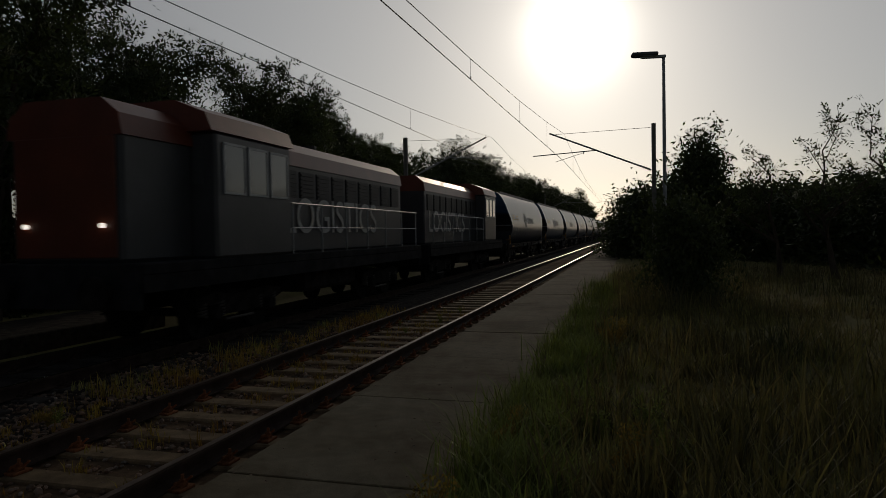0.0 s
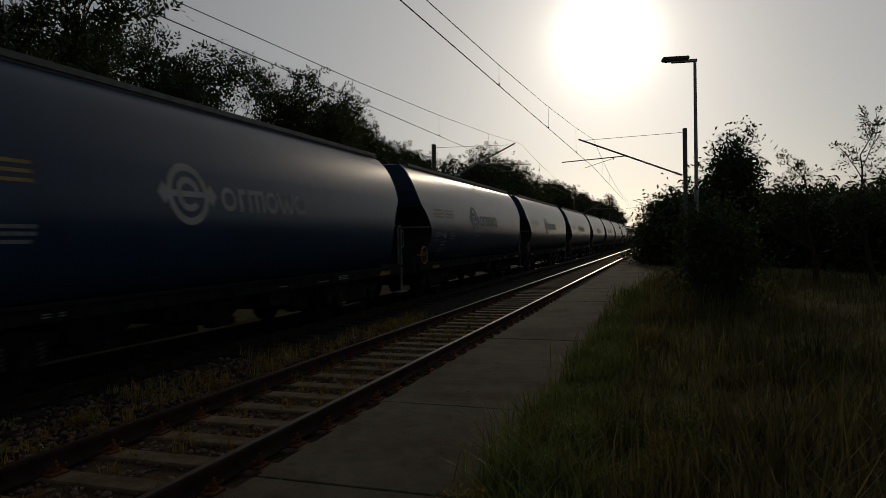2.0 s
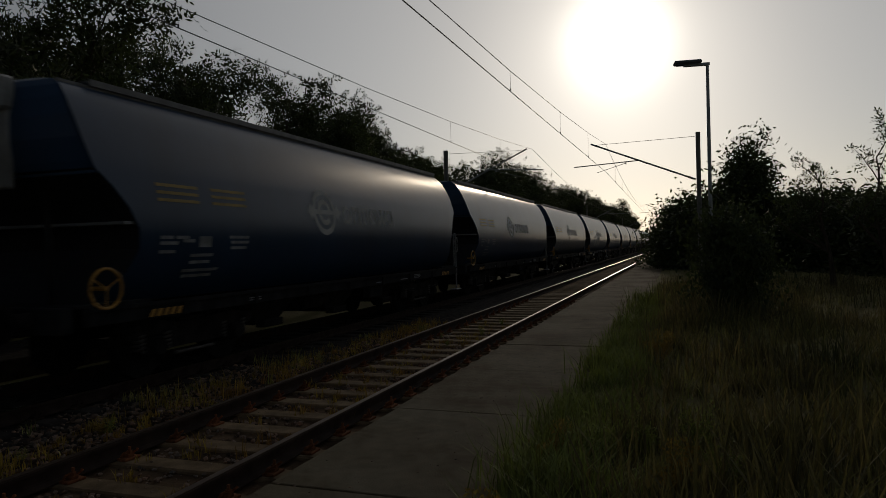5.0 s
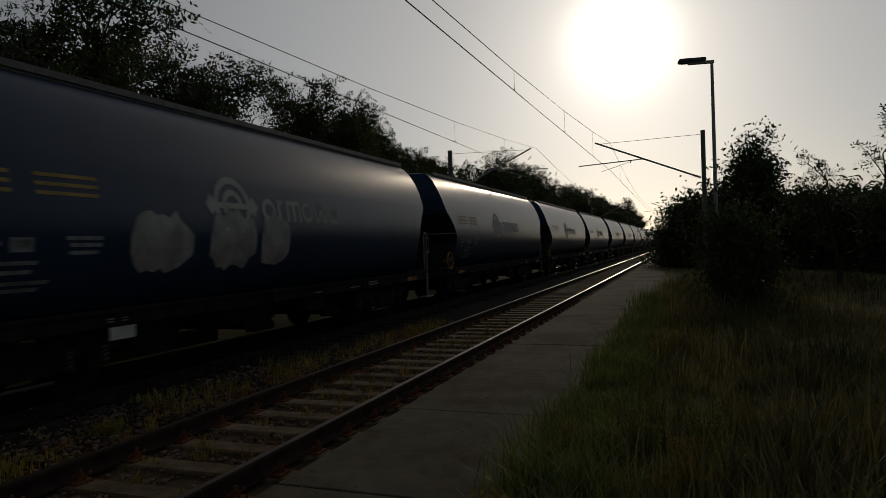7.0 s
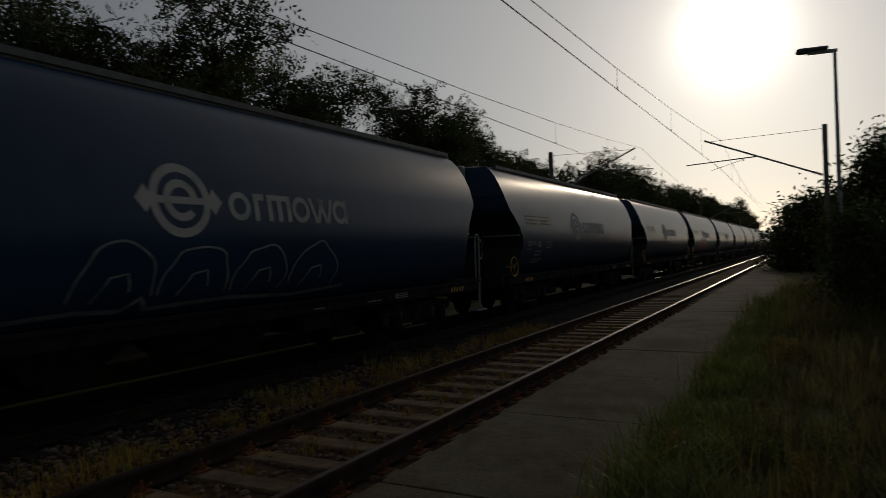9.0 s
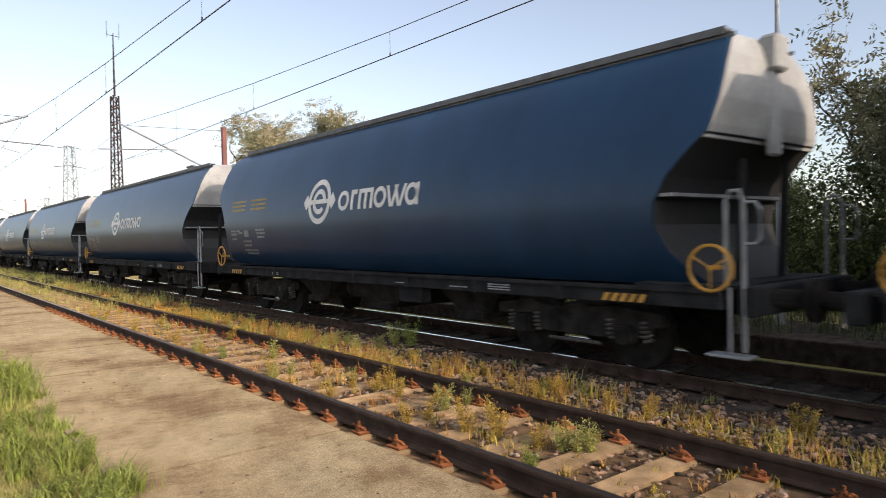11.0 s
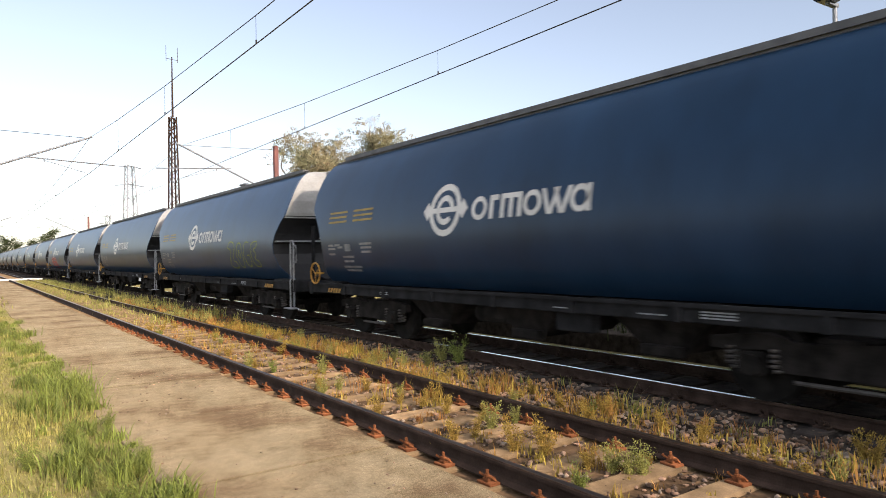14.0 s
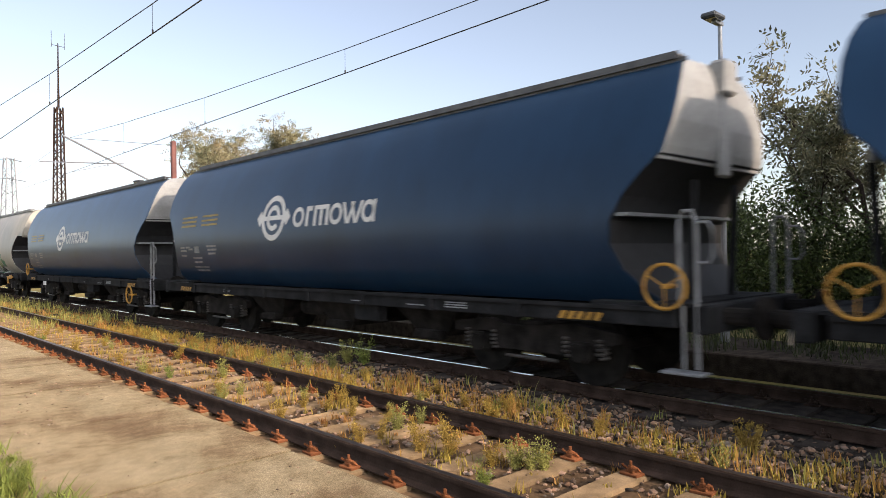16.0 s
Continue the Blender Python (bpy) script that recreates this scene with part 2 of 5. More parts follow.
def raw(name, verts, faces, material, parent=None, label=""):
    me = bpy.data.meshes.new(name)
    me.from_pydata(verts, [], faces)
    me.materials.append(M[material])
    ob = new(name, me)
    if parent:
        ob.parent = parent
    if label:
        ob["label"] = label
    return ob


def shared(name, source, parent, m):
    ob = new(name, source.data)
    ob.parent = parent
    ob.matrix_basis = m
    return ob


def box(bm, x0, x1, y0, y1, z0, z1, bevel=0.0):
    v = [bm.verts.new((x, y, z)) for z in (z0, z1) for y in (y0, y1) for x in (x0, x1)]
    fs = [bm.faces.new([v[i] for i in q]) for q in ((0, 2, 3, 1), (4, 5, 7, 6), (0, 1, 5, 4), (2, 6, 7, 3), (0, 4, 6, 2), (1, 3, 7, 5))]
    if bevel:
        es = list({e for f in fs for e in f.edges})
        bmesh.ops.bevel(bm, geom=es, offset=bevel, segments=1, affect="EDGES")
    return bm


def tube(bm, pts, r, n=8, r_end=None, closed=False):
    """A round bar along points."""
    pts = [Vector(p) for p in pts]
    rings = []
    k = len(pts)
    for i, p in enumerate(pts):
        a = pts[(i - 1) % k] if closed or i else p
        b = pts[(i + 1) % k] if closed or i < k - 1 else p
        d = (b - a).normalized()
        u = d.cross(Vector((0, 0, 1)))
        if u.length < 0.05:
            u = d.cross(Vector((1, 0, 0)))
        u.normalize()
        w = d.cross(u).normalized()
        rr = r if r_end is None else r + (r_end - r) * i / max(1, k - 1)
        rings.append([bm.verts.new(p + (u * math.cos(q) + w * math.sin(q)) * rr) for q in [2 * math.pi * j / n for j in range(n)]])
    for i in range(k if closed else k - 1):
        a, b = rings[i], rings[(i + 1) % k]
        for j in range(n):
            bm.faces.new((a[j], a[(j + 1) % n], b[(j + 1) % n], b[j]))
    if not closed:
        bm.faces.new(rings[0][::-1])
        bm.faces.new(rings[-1])
    return bm


def disc(bm, centre, axis, r, thick, n=24, r_in=0.0):
    """A disc or flat ring with thickness along 'x' or 'y'."""
    c = Vector(centre)
    def at(a, rr, h):
        if axis == "x":
            return c + Vector((h, math.cos(a) * rr, math.sin(a) * rr))
        return c + Vector((math.cos(a) * rr, h, math.sin(a) * rr))
    A = [2 * math.pi * i / n for i in range(n)]
    rings = [[bm.verts.new(at(a, rr, h)) for a in A] for rr, h in (([(r, -thick / 2), (r, thick / 2)]) + ([(r_in, thick / 2), (r_in, -thick / 2)] if r_in else []))]
    k = len(rings)
    for i in range(k if r_in else 1):
        a, b = rings[i], rings[(i + 1) % k]
        for j in range(n):
            bm.faces.new((a[j], a[(j + 1) % n], b[(j + 1) % n], b[j]))
    if not r_in:
        bm.faces.new(rings[0][::-1])
        bm.faces.new(rings[1])
    return bm


def B():
    return bmesh.new()


def empty(name, m=None):
    ob = new(name)
    ob.empty_display_size = 0.3
    if m is not None:
        ob.matrix_basis = m
    return ob


# ---- ground and tracks ----
def ground():
    xs = [-900, -200, -80, -40, -24, -17, -14.4, -13.6, -12.2, -10.9, -10.2, -6.2, -5.6, -5.0, -3.3, -3.05, -1.0, 0, 2, 4, 7, 12, 20, 40, 90, 250, 900]
    zs = [0, 0, -0.2, -0.2, -0.2, -0.15, -0.15, -0.12, -0.12, -0.5, -0.42, -0.42, -0.42, -0.42, -0.42, -0.24, -0.145, -0.15, -0.1, 0.0, 0.1, 0.15, 0.2, 0.2, 0.2, 0.2, 0]
    ys = [-1500, -600, -300, -150, -80] + list(range(-50, 51, 2)) + [80, 150, 300, 600, 1500]
    V, Fc = [], []
    for y in ys:
        for x, z in zip(xs, zs):
            n = noise.noise((x * 0.4, y * 0.4, 0)) * (0.05 if abs(x) < 40 and (x > -1 or x < -14) else 0.0)
            V.append((x, y, z + n))
    w = len(xs)
    for j in range(len(ys) - 1):
        for i in range(w - 1):
            a = j * w + i
            Fc.append((a, a + 1, a + w + 1, a + w))
    ob = raw("ground", V, Fc, "soil")
    return tagged(ob, "dry sandy ground with thin grass beside the railway", "ground", kind="structure")


def rail_profile():
    h = [(0.0725, 0), (0.0725, 0.012), (0.02, 0.03), (0.009, 0.05), (0.009, 0.115), (0.036, 0.125), (0.036, 0.150), (0.031, 0.158)]
    return h


def rail(name, x, z_top, label, top_mat, y0=-260, y1=330, curve=None):
    root = tagged(empty(name), label, "rail", "rails", "structure")
    pr = [(px, pz - 0.16) for px, pz in rail_profile()]
    loop = pr + [(-px, pz) for px, pz in reversed(pr)]
    bm = B()
    ys = [y0 + (y1 - y0) * i / 60 for i in range(61)]
    rings = [[bm.verts.new((x + px, y, z_top + pz - 0.004)) for px, pz in loop] for y in ys]
    for a, b in zip(rings, rings[1:]):
        for j in range(len(loop)):
            bm.faces.new((a[j], b[j], b[(j + 1) % len(loop)], a[(j + 1) % len(loop)]))
    part("rail_body", bm, "rail_rust", root)
    bm = B()
    for ya, yb in zip(ys, ys[1:]):
        box(bm, x - 0.029, x + 0.029, ya, yb, z_top - 0.004, z_top)
    part("running_surface", bm, top_mat, root, "worn steel running surface")
    return root


def track(cx, z_top, main):
    sides = (-0.7525, 0.7525)
    for s in sides:
        rail("rail", cx + s, z_top, "polished steel rail of the main line" if main else "rust-brown steel rail of the overgrown siding", "rail_top" if main else "rail_top_rusty")
    # sleepers
    root = tagged(empty("sleeper_row"), "row of weathered sleepers under the %s" % ("main line" if main else "siding"), "sleepers", kind="structure")
    bm = box(B(), -1.25, 1.25, -0.125, 0.125, -0.16, 0.0, 0.015)
    first = part("sleeper", bm, "sleeper_dark_shaded" if main else "sleeper", root)
    rng = random.Random(5 + main)
    near = []
    step = 0.6
    k0, k1 = int(-45 / step), int(50 / step)
    for k in range(k0, k1):
        m = pose(cx + rng.uniform(-0.02, 0.02), k * step + rng.uniform(-0.02, 0.02), z_top - 0.168, 0, 0, rng.uniform(-0.6, 0.6))
        if k == k0:
            first.matrix_basis = m
        else:
            shared("sleeper", first, root, m)
        near.append(k * step)
    bm = B()
    for k in list(range(int(-200 / step), k0)) + list(range(k1, int(280 / step))):
        box(bm, cx - 1.25, cx + 1.25, k * step - 0.125, k * step + 0.125, z_top - 0.33, z_top - 0.168)
    tagged(part("far_sleepers", bm, "sleeper_dark_shaded" if main else "sleeper", root), kind="stuff")
    # clips with bolts
    bm = B()
    box(bm, -0.055, 0.055, -0.085, 0.085, 0.0, 0.022, 0.004)
    box(bm, -0.05, 0.035, -0.035, 0.035, 0.022, 0.052, 0.006)
    tube(bm, [(0.012, 0, 0.05), (0.012, 0, 0.115)], 0.013, 6)
    tube(bm, [(0.012, 0, 0.052), (0.012, 0, 0.078)], 0.025, 6)
    tube(bm, [(-0.03, -0.06, 0.03), (0.03, -0.075, 0.075), (0.045, -0.05, 0.085)], 0.010, 5)
    tube(bm, [(-0.03, 0.06, 0.03), (0.03, 0.075, 0.075), (0.045, 0.05, 0.085)], 0.010, 5)
    cl = tagged(empty("rail_clips"), "rusty screw clips holding the rail to the sleepers", "rail clips", kind="structure")
    # main line clips take a darker rust, shade included
    first = part("rail_clip", bm, "rail_rust" if main else "clip_rust", cl)
    done = False
    for s in sides:
        for d in (1, -1):
            for y in near:
                if (main and abs(y) > 12) or abs(y) > 22:
                    continue
                m = pose(cx + s + d * 0.125, y, z_top - 0.167, 0, 0, (0 if d > 0 else 180) + rng.uniform(-6, 6))
                if not done:
                    first.matrix_basis, done = m, True
                else:
                    shared("rail_clip", first, cl, m)


def stones(name, n, boxes, smin, smax, label, seed):
    """Loose stones strewn over strips (x0, x1, y0, y1, z)."""
    rng = np.random.RandomState(seed)
    ring = lambda n, r, z, turn: [(r * math.cos(6.2832 * k / n + turn), r * math.sin(6.2832 * k / n + turn), z) for k in range(n)]
    base = np.array(ring(4, 0.5, 0.78, 0.3) + ring(5, 1.0, 0.2, 0.0) + ring(4, 0.7, -0.6, 0.5))
    tri = [(0, 1, 2), (0, 2, 3), (0, 4, 5), (0, 5, 1), (1, 5, 6), (1, 6, 2), (2, 6, 7), (2, 7, 3), (3, 7, 8), (3, 8, 0), (0, 8, 4),
           (4, 9, 5), (5, 9, 10), (5, 10, 6), (6, 10, 7), (7, 10, 11), (7, 11, 8), (8, 11, 12), (8, 12, 4), (4, 12, 9)]
    V, Fc = [], []
    area = np.array([(b[1] - b[0]) * (b[3] - b[2]) for b in boxes])
    pick = rng.choice(len(boxes), n, p=area / area.sum())
    for i in range(n):
        x0, x1, y0, y1, z = boxes[pick[i]]
        s = rng.uniform(smin, smax) * np.array([rng.uniform(0.7, 1.3), rng.uniform(0.7, 1.3), rng.uniform(0.5, 0.9)])
        a = rng.uniform(0, 6.28)
        c, q = math.cos(a), math.sin(a)
        p = base * s * rng.uniform(0.6, 1.35, (13, 3))
        p = np.stack([p[:, 0] * c - p[:, 1] * q, p[:, 0] * q + p[:, 1] * c, p[:, 2]], 1) + (rng.uniform(x0, x1), rng.uniform(y0, y1), z + s[2] * 0.3)
        o = len(V)
        V += [tuple(v) for v in p]
        Fc += [(a + o, b + o, c2 + o) for a, b, c2 in tri]
    return tagged(raw(name, V, Fc, "stone"), label, "ballast", kind="stuff")


def blades(name, spots, per, hmin, hmax, spread, material, label, seed, width=0.006, lean=0.5, category="grass"):
    """Tufts of bent blades at (x, y, z, size)."""
    rng = np.random.RandomState(seed)
    V, Fc = [], []
    for x, y, z, size in spots:
        for _ in range(per):
            h = rng.uniform(hmin, hmax) * size
            a, l = rng.uniform(0, 6.28), rng.uniform(0.1, lean) * h
            bx, by = x + rng.normal(0, spread * size), y + rng.normal(0, spread * size)
            dx, dy = math.cos(a), math.sin(a)
            w = width * rng.uniform(0.7, 1.5)
            o = len(V)
            V += [(bx - dy * w, by + dx * w, z), (bx + dy * w, by - dx * w, z),
                  (bx + dx * l * 0.35 - dy * w * 0.8, by + dy * l * 0.35 + dx * w * 0.8, z + h * 0.6), (bx + dx * l * 0.35 + dy * w * 0.8, by + dy * l * 0.35 - dx * w * 0.8, z + h * 0.6),
                  (bx + dx * l, by + dy * l, z + h)]
            Fc += [(o, o + 1, o + 3, o + 2), (o + 2, o + 3, o + 4)]
    return tagged(raw(name, V, Fc, material), label, category, kind="stuff")
# ---- the train ----
PITCH, BODY_L, SPEED, FRONT_0 = 15.9, 14.2, 25.36, 37.95
LEVELS = [(1.12, 0.95, 0.24), (1.30, 1.19, 0.38), (1.55, 1.37, 0.58), (1.85, 1.47, 0.70), (2.12, 1.50, 0.67), (2.40, 1.475, 0.52), (2.66, 1.43, 0.29),
          (2.86, 1.385, 0.08), (2.95, 1.36, 0.05), (3.25, 1.26, 0.0), (3.54, 1.13, 0.0), (3.78, 0.99, 0.03), (3.95, 0.84, 0.08), (4.05, 0.68, 0.14), (4.09, 0.42, 0.2)]


def side_x(z):
    zs = [l[0] for l in LEVELS]
    return float(np.interp(z, zs, [l[1] for l in LEVELS]))


def patch(bm, y0, y1, z0, z1, off=0.007, slant=0.0, n=4):
    """A painted rectangle that follows the curved side."""
    rows = []
    for i in range(n + 1):
        z = z0 + (z1 - z0) * i / n
        rows.append([bm.verts.new((side_x(z) + off, y + slant * (z - z0), z)) for y in (y0, y1)])
    for a, b in zip(rows, rows[1:]):
        bm.faces.new((a[0], a[1], b[1], b[0]))
    return bm


def ring_patch(bm, y, z, r0, r1, off=0.007, a0=0.0, a1=360.0, n=28, sy=1.0):
    full = a1 - a0 >= 360
    rows = []
    for i in range(n + (0 if full else 1)):
        a = radians(a0 + (a1 - a0) * i / n)
        rows.append([bm.verts.new((side_x(z + math.sin(a) * r) + off, y + math.cos(a) * r * sy, z + math.sin(a) * r)) for r in (r0, r1)])
    for i in range(n):
        a, b = rows[i], rows[(i + 1) % len(rows)]
        bm.faces.new((a[0], a[1], b[1], b[0]))
    return bm


def stroke(bm, pts, w, off=0.008, rounded=False):
    """A sprayed line through (y, z) points that follows the side."""
    for _ in range(2 if rounded else 0):
        cut = [pts[0]]
        for (ya, za), (yb, zb) in zip(pts, pts[1:]):
            cut += [(ya * 0.75 + yb * 0.25, za * 0.75 + zb * 0.25), (ya * 0.25 + yb * 0.75, za * 0.25 + zb * 0.75)]
        pts = cut + [pts[-1]]
    P = []
    for (ya, za), (yb, zb) in zip(pts, pts[1:]):
        n = 1 if len(pts) > 16 else 4
        for k in range(n):
            P.append((ya + (yb - ya) * k / n, za + (zb - za) * k / n))
    P.append(pts[-1])
    rows = []
    for i, (y, z) in enumerate(P):
        a, b = P[max(0, i - 1)], P[min(len(P) - 1, i + 1)]
        dy, dz = b[0] - a[0], b[1] - a[1]
        l = math.hypot(dy, dz) or 1
        ny, nz = -dz / l * w, dy / l * w
        rows.append([bm.verts.new((side_x(min(4, max(1.12, z + s * nz))) + off if z + s * nz > 1.12 else 1.36, y + s * ny, z + s * nz)) for s in (-1, 1)])
    for a, b in zip(rows, rows[1:]):
        bm.faces.new((a[0], a[1], b[1], b[0]))
    return bm


def blob(bm, y0, y1, z0, z1, off=0.007, seed=0, n=26):
    """A sprayed patch with an uneven outline."""
    rng = random.Random(seed)
    cols = []
    for i in range(n + 1):
        u = i / n
        edge = min(1, 6 * u, 6 * (1 - u))
        lo, hi = z0 + (rng.uniform(0, 0.12) + 0.25 * (1 - edge)) * (z1 - z0), z1 - (rng.uniform(0, 0.22) + 0.25 * (1 - edge)) * (z1 - z0)
        cols.append([bm.verts.new((side_x(lo + (hi - lo) * k / 5) + off, y0 + (y1 - y0) * u, lo + (hi - lo) * k / 5)) for k in range(6)])
    for a, b in zip(cols, cols[1:]):
        for k in range(5):
            bm.faces.new((a[k], b[k], b[k + 1], a[k + 1]))
    return bm


def wheelset(parent, y):
    part("axle", tube(B(), [(-0.98, y, 0.46), (0.98, y, 0.46)], 0.08, 10), "wheel_steel", parent)
    for s in (-1, 1):
        bm = B()
        disc(bm, (s * 0.75, y, 0.46), "x", 0.46, 0.13, 28)
        disc(bm, (s * 0.69, y, 0.46), "x", 0.49, 0.03, 28)
        disc(bm, (s * 0.82, y, 0.46), "x", 0.17, 0.06, 16)
        part("wheel", bm, "wheel_steel", parent)


def bogie(parent, y):
    ob = part("bogie", box(B(), -1.0, 1.0, y - 0.25, y + 0.25, 0.55, 0.80, 0.03), "running_gear", parent)
    outline = [(-1.42, 0.74), (-1.42, 0.60), (-1.12, 0.60), (-1.05, 0.66), (-0.72, 0.66), (-0.55, 0.40), (0.55, 0.40), (0.72, 0.66), (1.05, 0.66), (1.12, 0.60), (1.42, 0.60), (1.42, 0.74),
               (0.75, 0.82), (0.4, 0.74), (-0.4, 0.74), (-0.75, 0.82)]
    for s in (-1, 1):
        x0, x1 = (0.95, 1.07) if s > 0 else (-1.07, -0.95)
        bm = B()
        rings = [[bm.verts.new((x, y + a, z)) for a, z in outline] for x in (x0, x1)]
        n = len(outline)
        for j in range(n):
            bm.faces.new((rings[0][j], rings[0][(j + 1) % n], rings[1][(j + 1) % n], rings[1][j]))
        for j in range(1, n // 2):
            for r in rings:
                bm.faces.new((r[j - 1 if j > 1 else 0], r[j], r[n - j - 1], r[n - j]) if n - j < n and j > 1 else (r[0], r[1], r[n - 2], r[n - 1]))
        fr = part("side_frame", bm, "running_gear", ob)
        for w in (-0.9, 0.9):
            bm = box(B(), x0 - 0.02, x1 + 0.07, y + w - 0.15, y + w + 0.15, 0.33, 0.60, 0.04)
            disc(bm, ((x1 + 0.08) if s > 0 else (x0 - 0.08), y + w, 0.46), "x", 0.12, 0.05, 14)
            part("axle_box", bm, "wheel_steel", fr)
            for d in (-0.26, 0.26):
                coil = [((x0 + x1) / 2 + 0.075 * math.cos(q * 1.05), y + w + d + 0.075 * math.sin(q * 1.05), 0.40 + 0.26 * q / 27) for q in range(28)]
                part("spring", tube(B(), coil, 0.02, 5), "spring_steel", fr)
        part("brake_rod", tube(B(), [((x0 + x1) / 2, y - 0.45, 0.30), ((x0 + x1) / 2, y + 0.45, 0.30)], 0.025, 6), "spring_steel", fr)
    for w in (-0.9, 0.9):
        wheelset(ob, y + w)
    return ob


def hopper_body(parent, colour):
    bm = B()
    L = BODY_L / 2
    grid = []
    for z, w, e in LEVELS:
        ys = [-(L - e)] + [(-L + 1.2) + (BODY_L - 2.4) * k / 10 for k in range(11)] + [L - e]
        grid.append(([bm.verts.new((w, y, z)) for y in ys], [bm.verts.new((-w, y, z)) for y in ys]))
    for (a, a2), (b, b2) in zip(grid, grid[1:]):
        for k in range(12):
            bm.faces.new((a[k], a[k + 1], b[k + 1], b[k]))
            bm.faces.new((a2[k + 1], a2[k], b2[k], b2[k + 1]))
    if colour == "wagon_grey":
        for (z, w, e), (a, a2) in zip(LEVELS, grid):
            if z > 2.8:
                for row in (a, a2):
                    for k, inset, back in ((0, 0.86, 0.0), (1, 0.98, -0.75), (11, 0.98, 0.75), (12, 0.86, 0.0)):
                        row[k].co.x *= inset
                        row[k].co.y += back
    side = len(bm.faces)
    for (a, a2), (b, b2) in zip(grid, grid[1:]):
        bm.faces.new((a2[0], a[0], b[0], b2[0]))
        bm.faces.new((a[-1], a2[-1], b2[-1], b[-1]))
    t, t2 = grid[-1]
    for k in range(12):
        bm.faces.new((t[k], t[k + 1], t2[k + 1], t2[k]))
    bm.faces.ensure_lookup_table()
    for i, f in enumerate(bm.faces):
        f.smooth = i < side
    for e in bm.edges:
        if len(e.link_faces) == 2 and (e.link_faces[0].smooth != e.link_faces[1].smooth):
            e.smooth = False
    return part("hopper_body", bm, colour, parent)


def end_panel(parent, s, colour):
    bm = B()
    L = BODY_L / 2
    use = [l for l in LEVELS if l[0] >= 2.8]
    wide = 0.86 if colour == "wagon_grey" else 1.0
    rows = [[bm.verts.new((k * (w * wide - 0.03), s * (L - e + (0.02 if abs(k) == 1 else 0.05)), z)) for k in (-1, -0.35, 0.35, 1)] for z, w, e in use]
    for a, b in zip(rows, rows[1:]):
        for k in range(3):
            bm.faces.new((a[k], a[k + 1], b[k + 1], b[k]))
    box(bm, -1.36 * wide, 1.36 * wide, s * (L - 0.12) - 0.03, s * (L - 0.12) + 0.03, 2.80, 2.88)
    return part("end_panel", bm, colour, parent, "dusty upper end wall")


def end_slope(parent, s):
    """Black sheets on the sloping lower end of the hopper, painting in its shade."""
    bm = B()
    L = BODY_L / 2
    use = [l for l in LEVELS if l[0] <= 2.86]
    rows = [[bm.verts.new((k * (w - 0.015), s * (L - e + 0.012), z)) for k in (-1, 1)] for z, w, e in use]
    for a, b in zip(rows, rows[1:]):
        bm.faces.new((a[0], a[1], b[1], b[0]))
    return part("end_slope", bm, "black", parent, "black sheet painting shade on the sloping lower end")


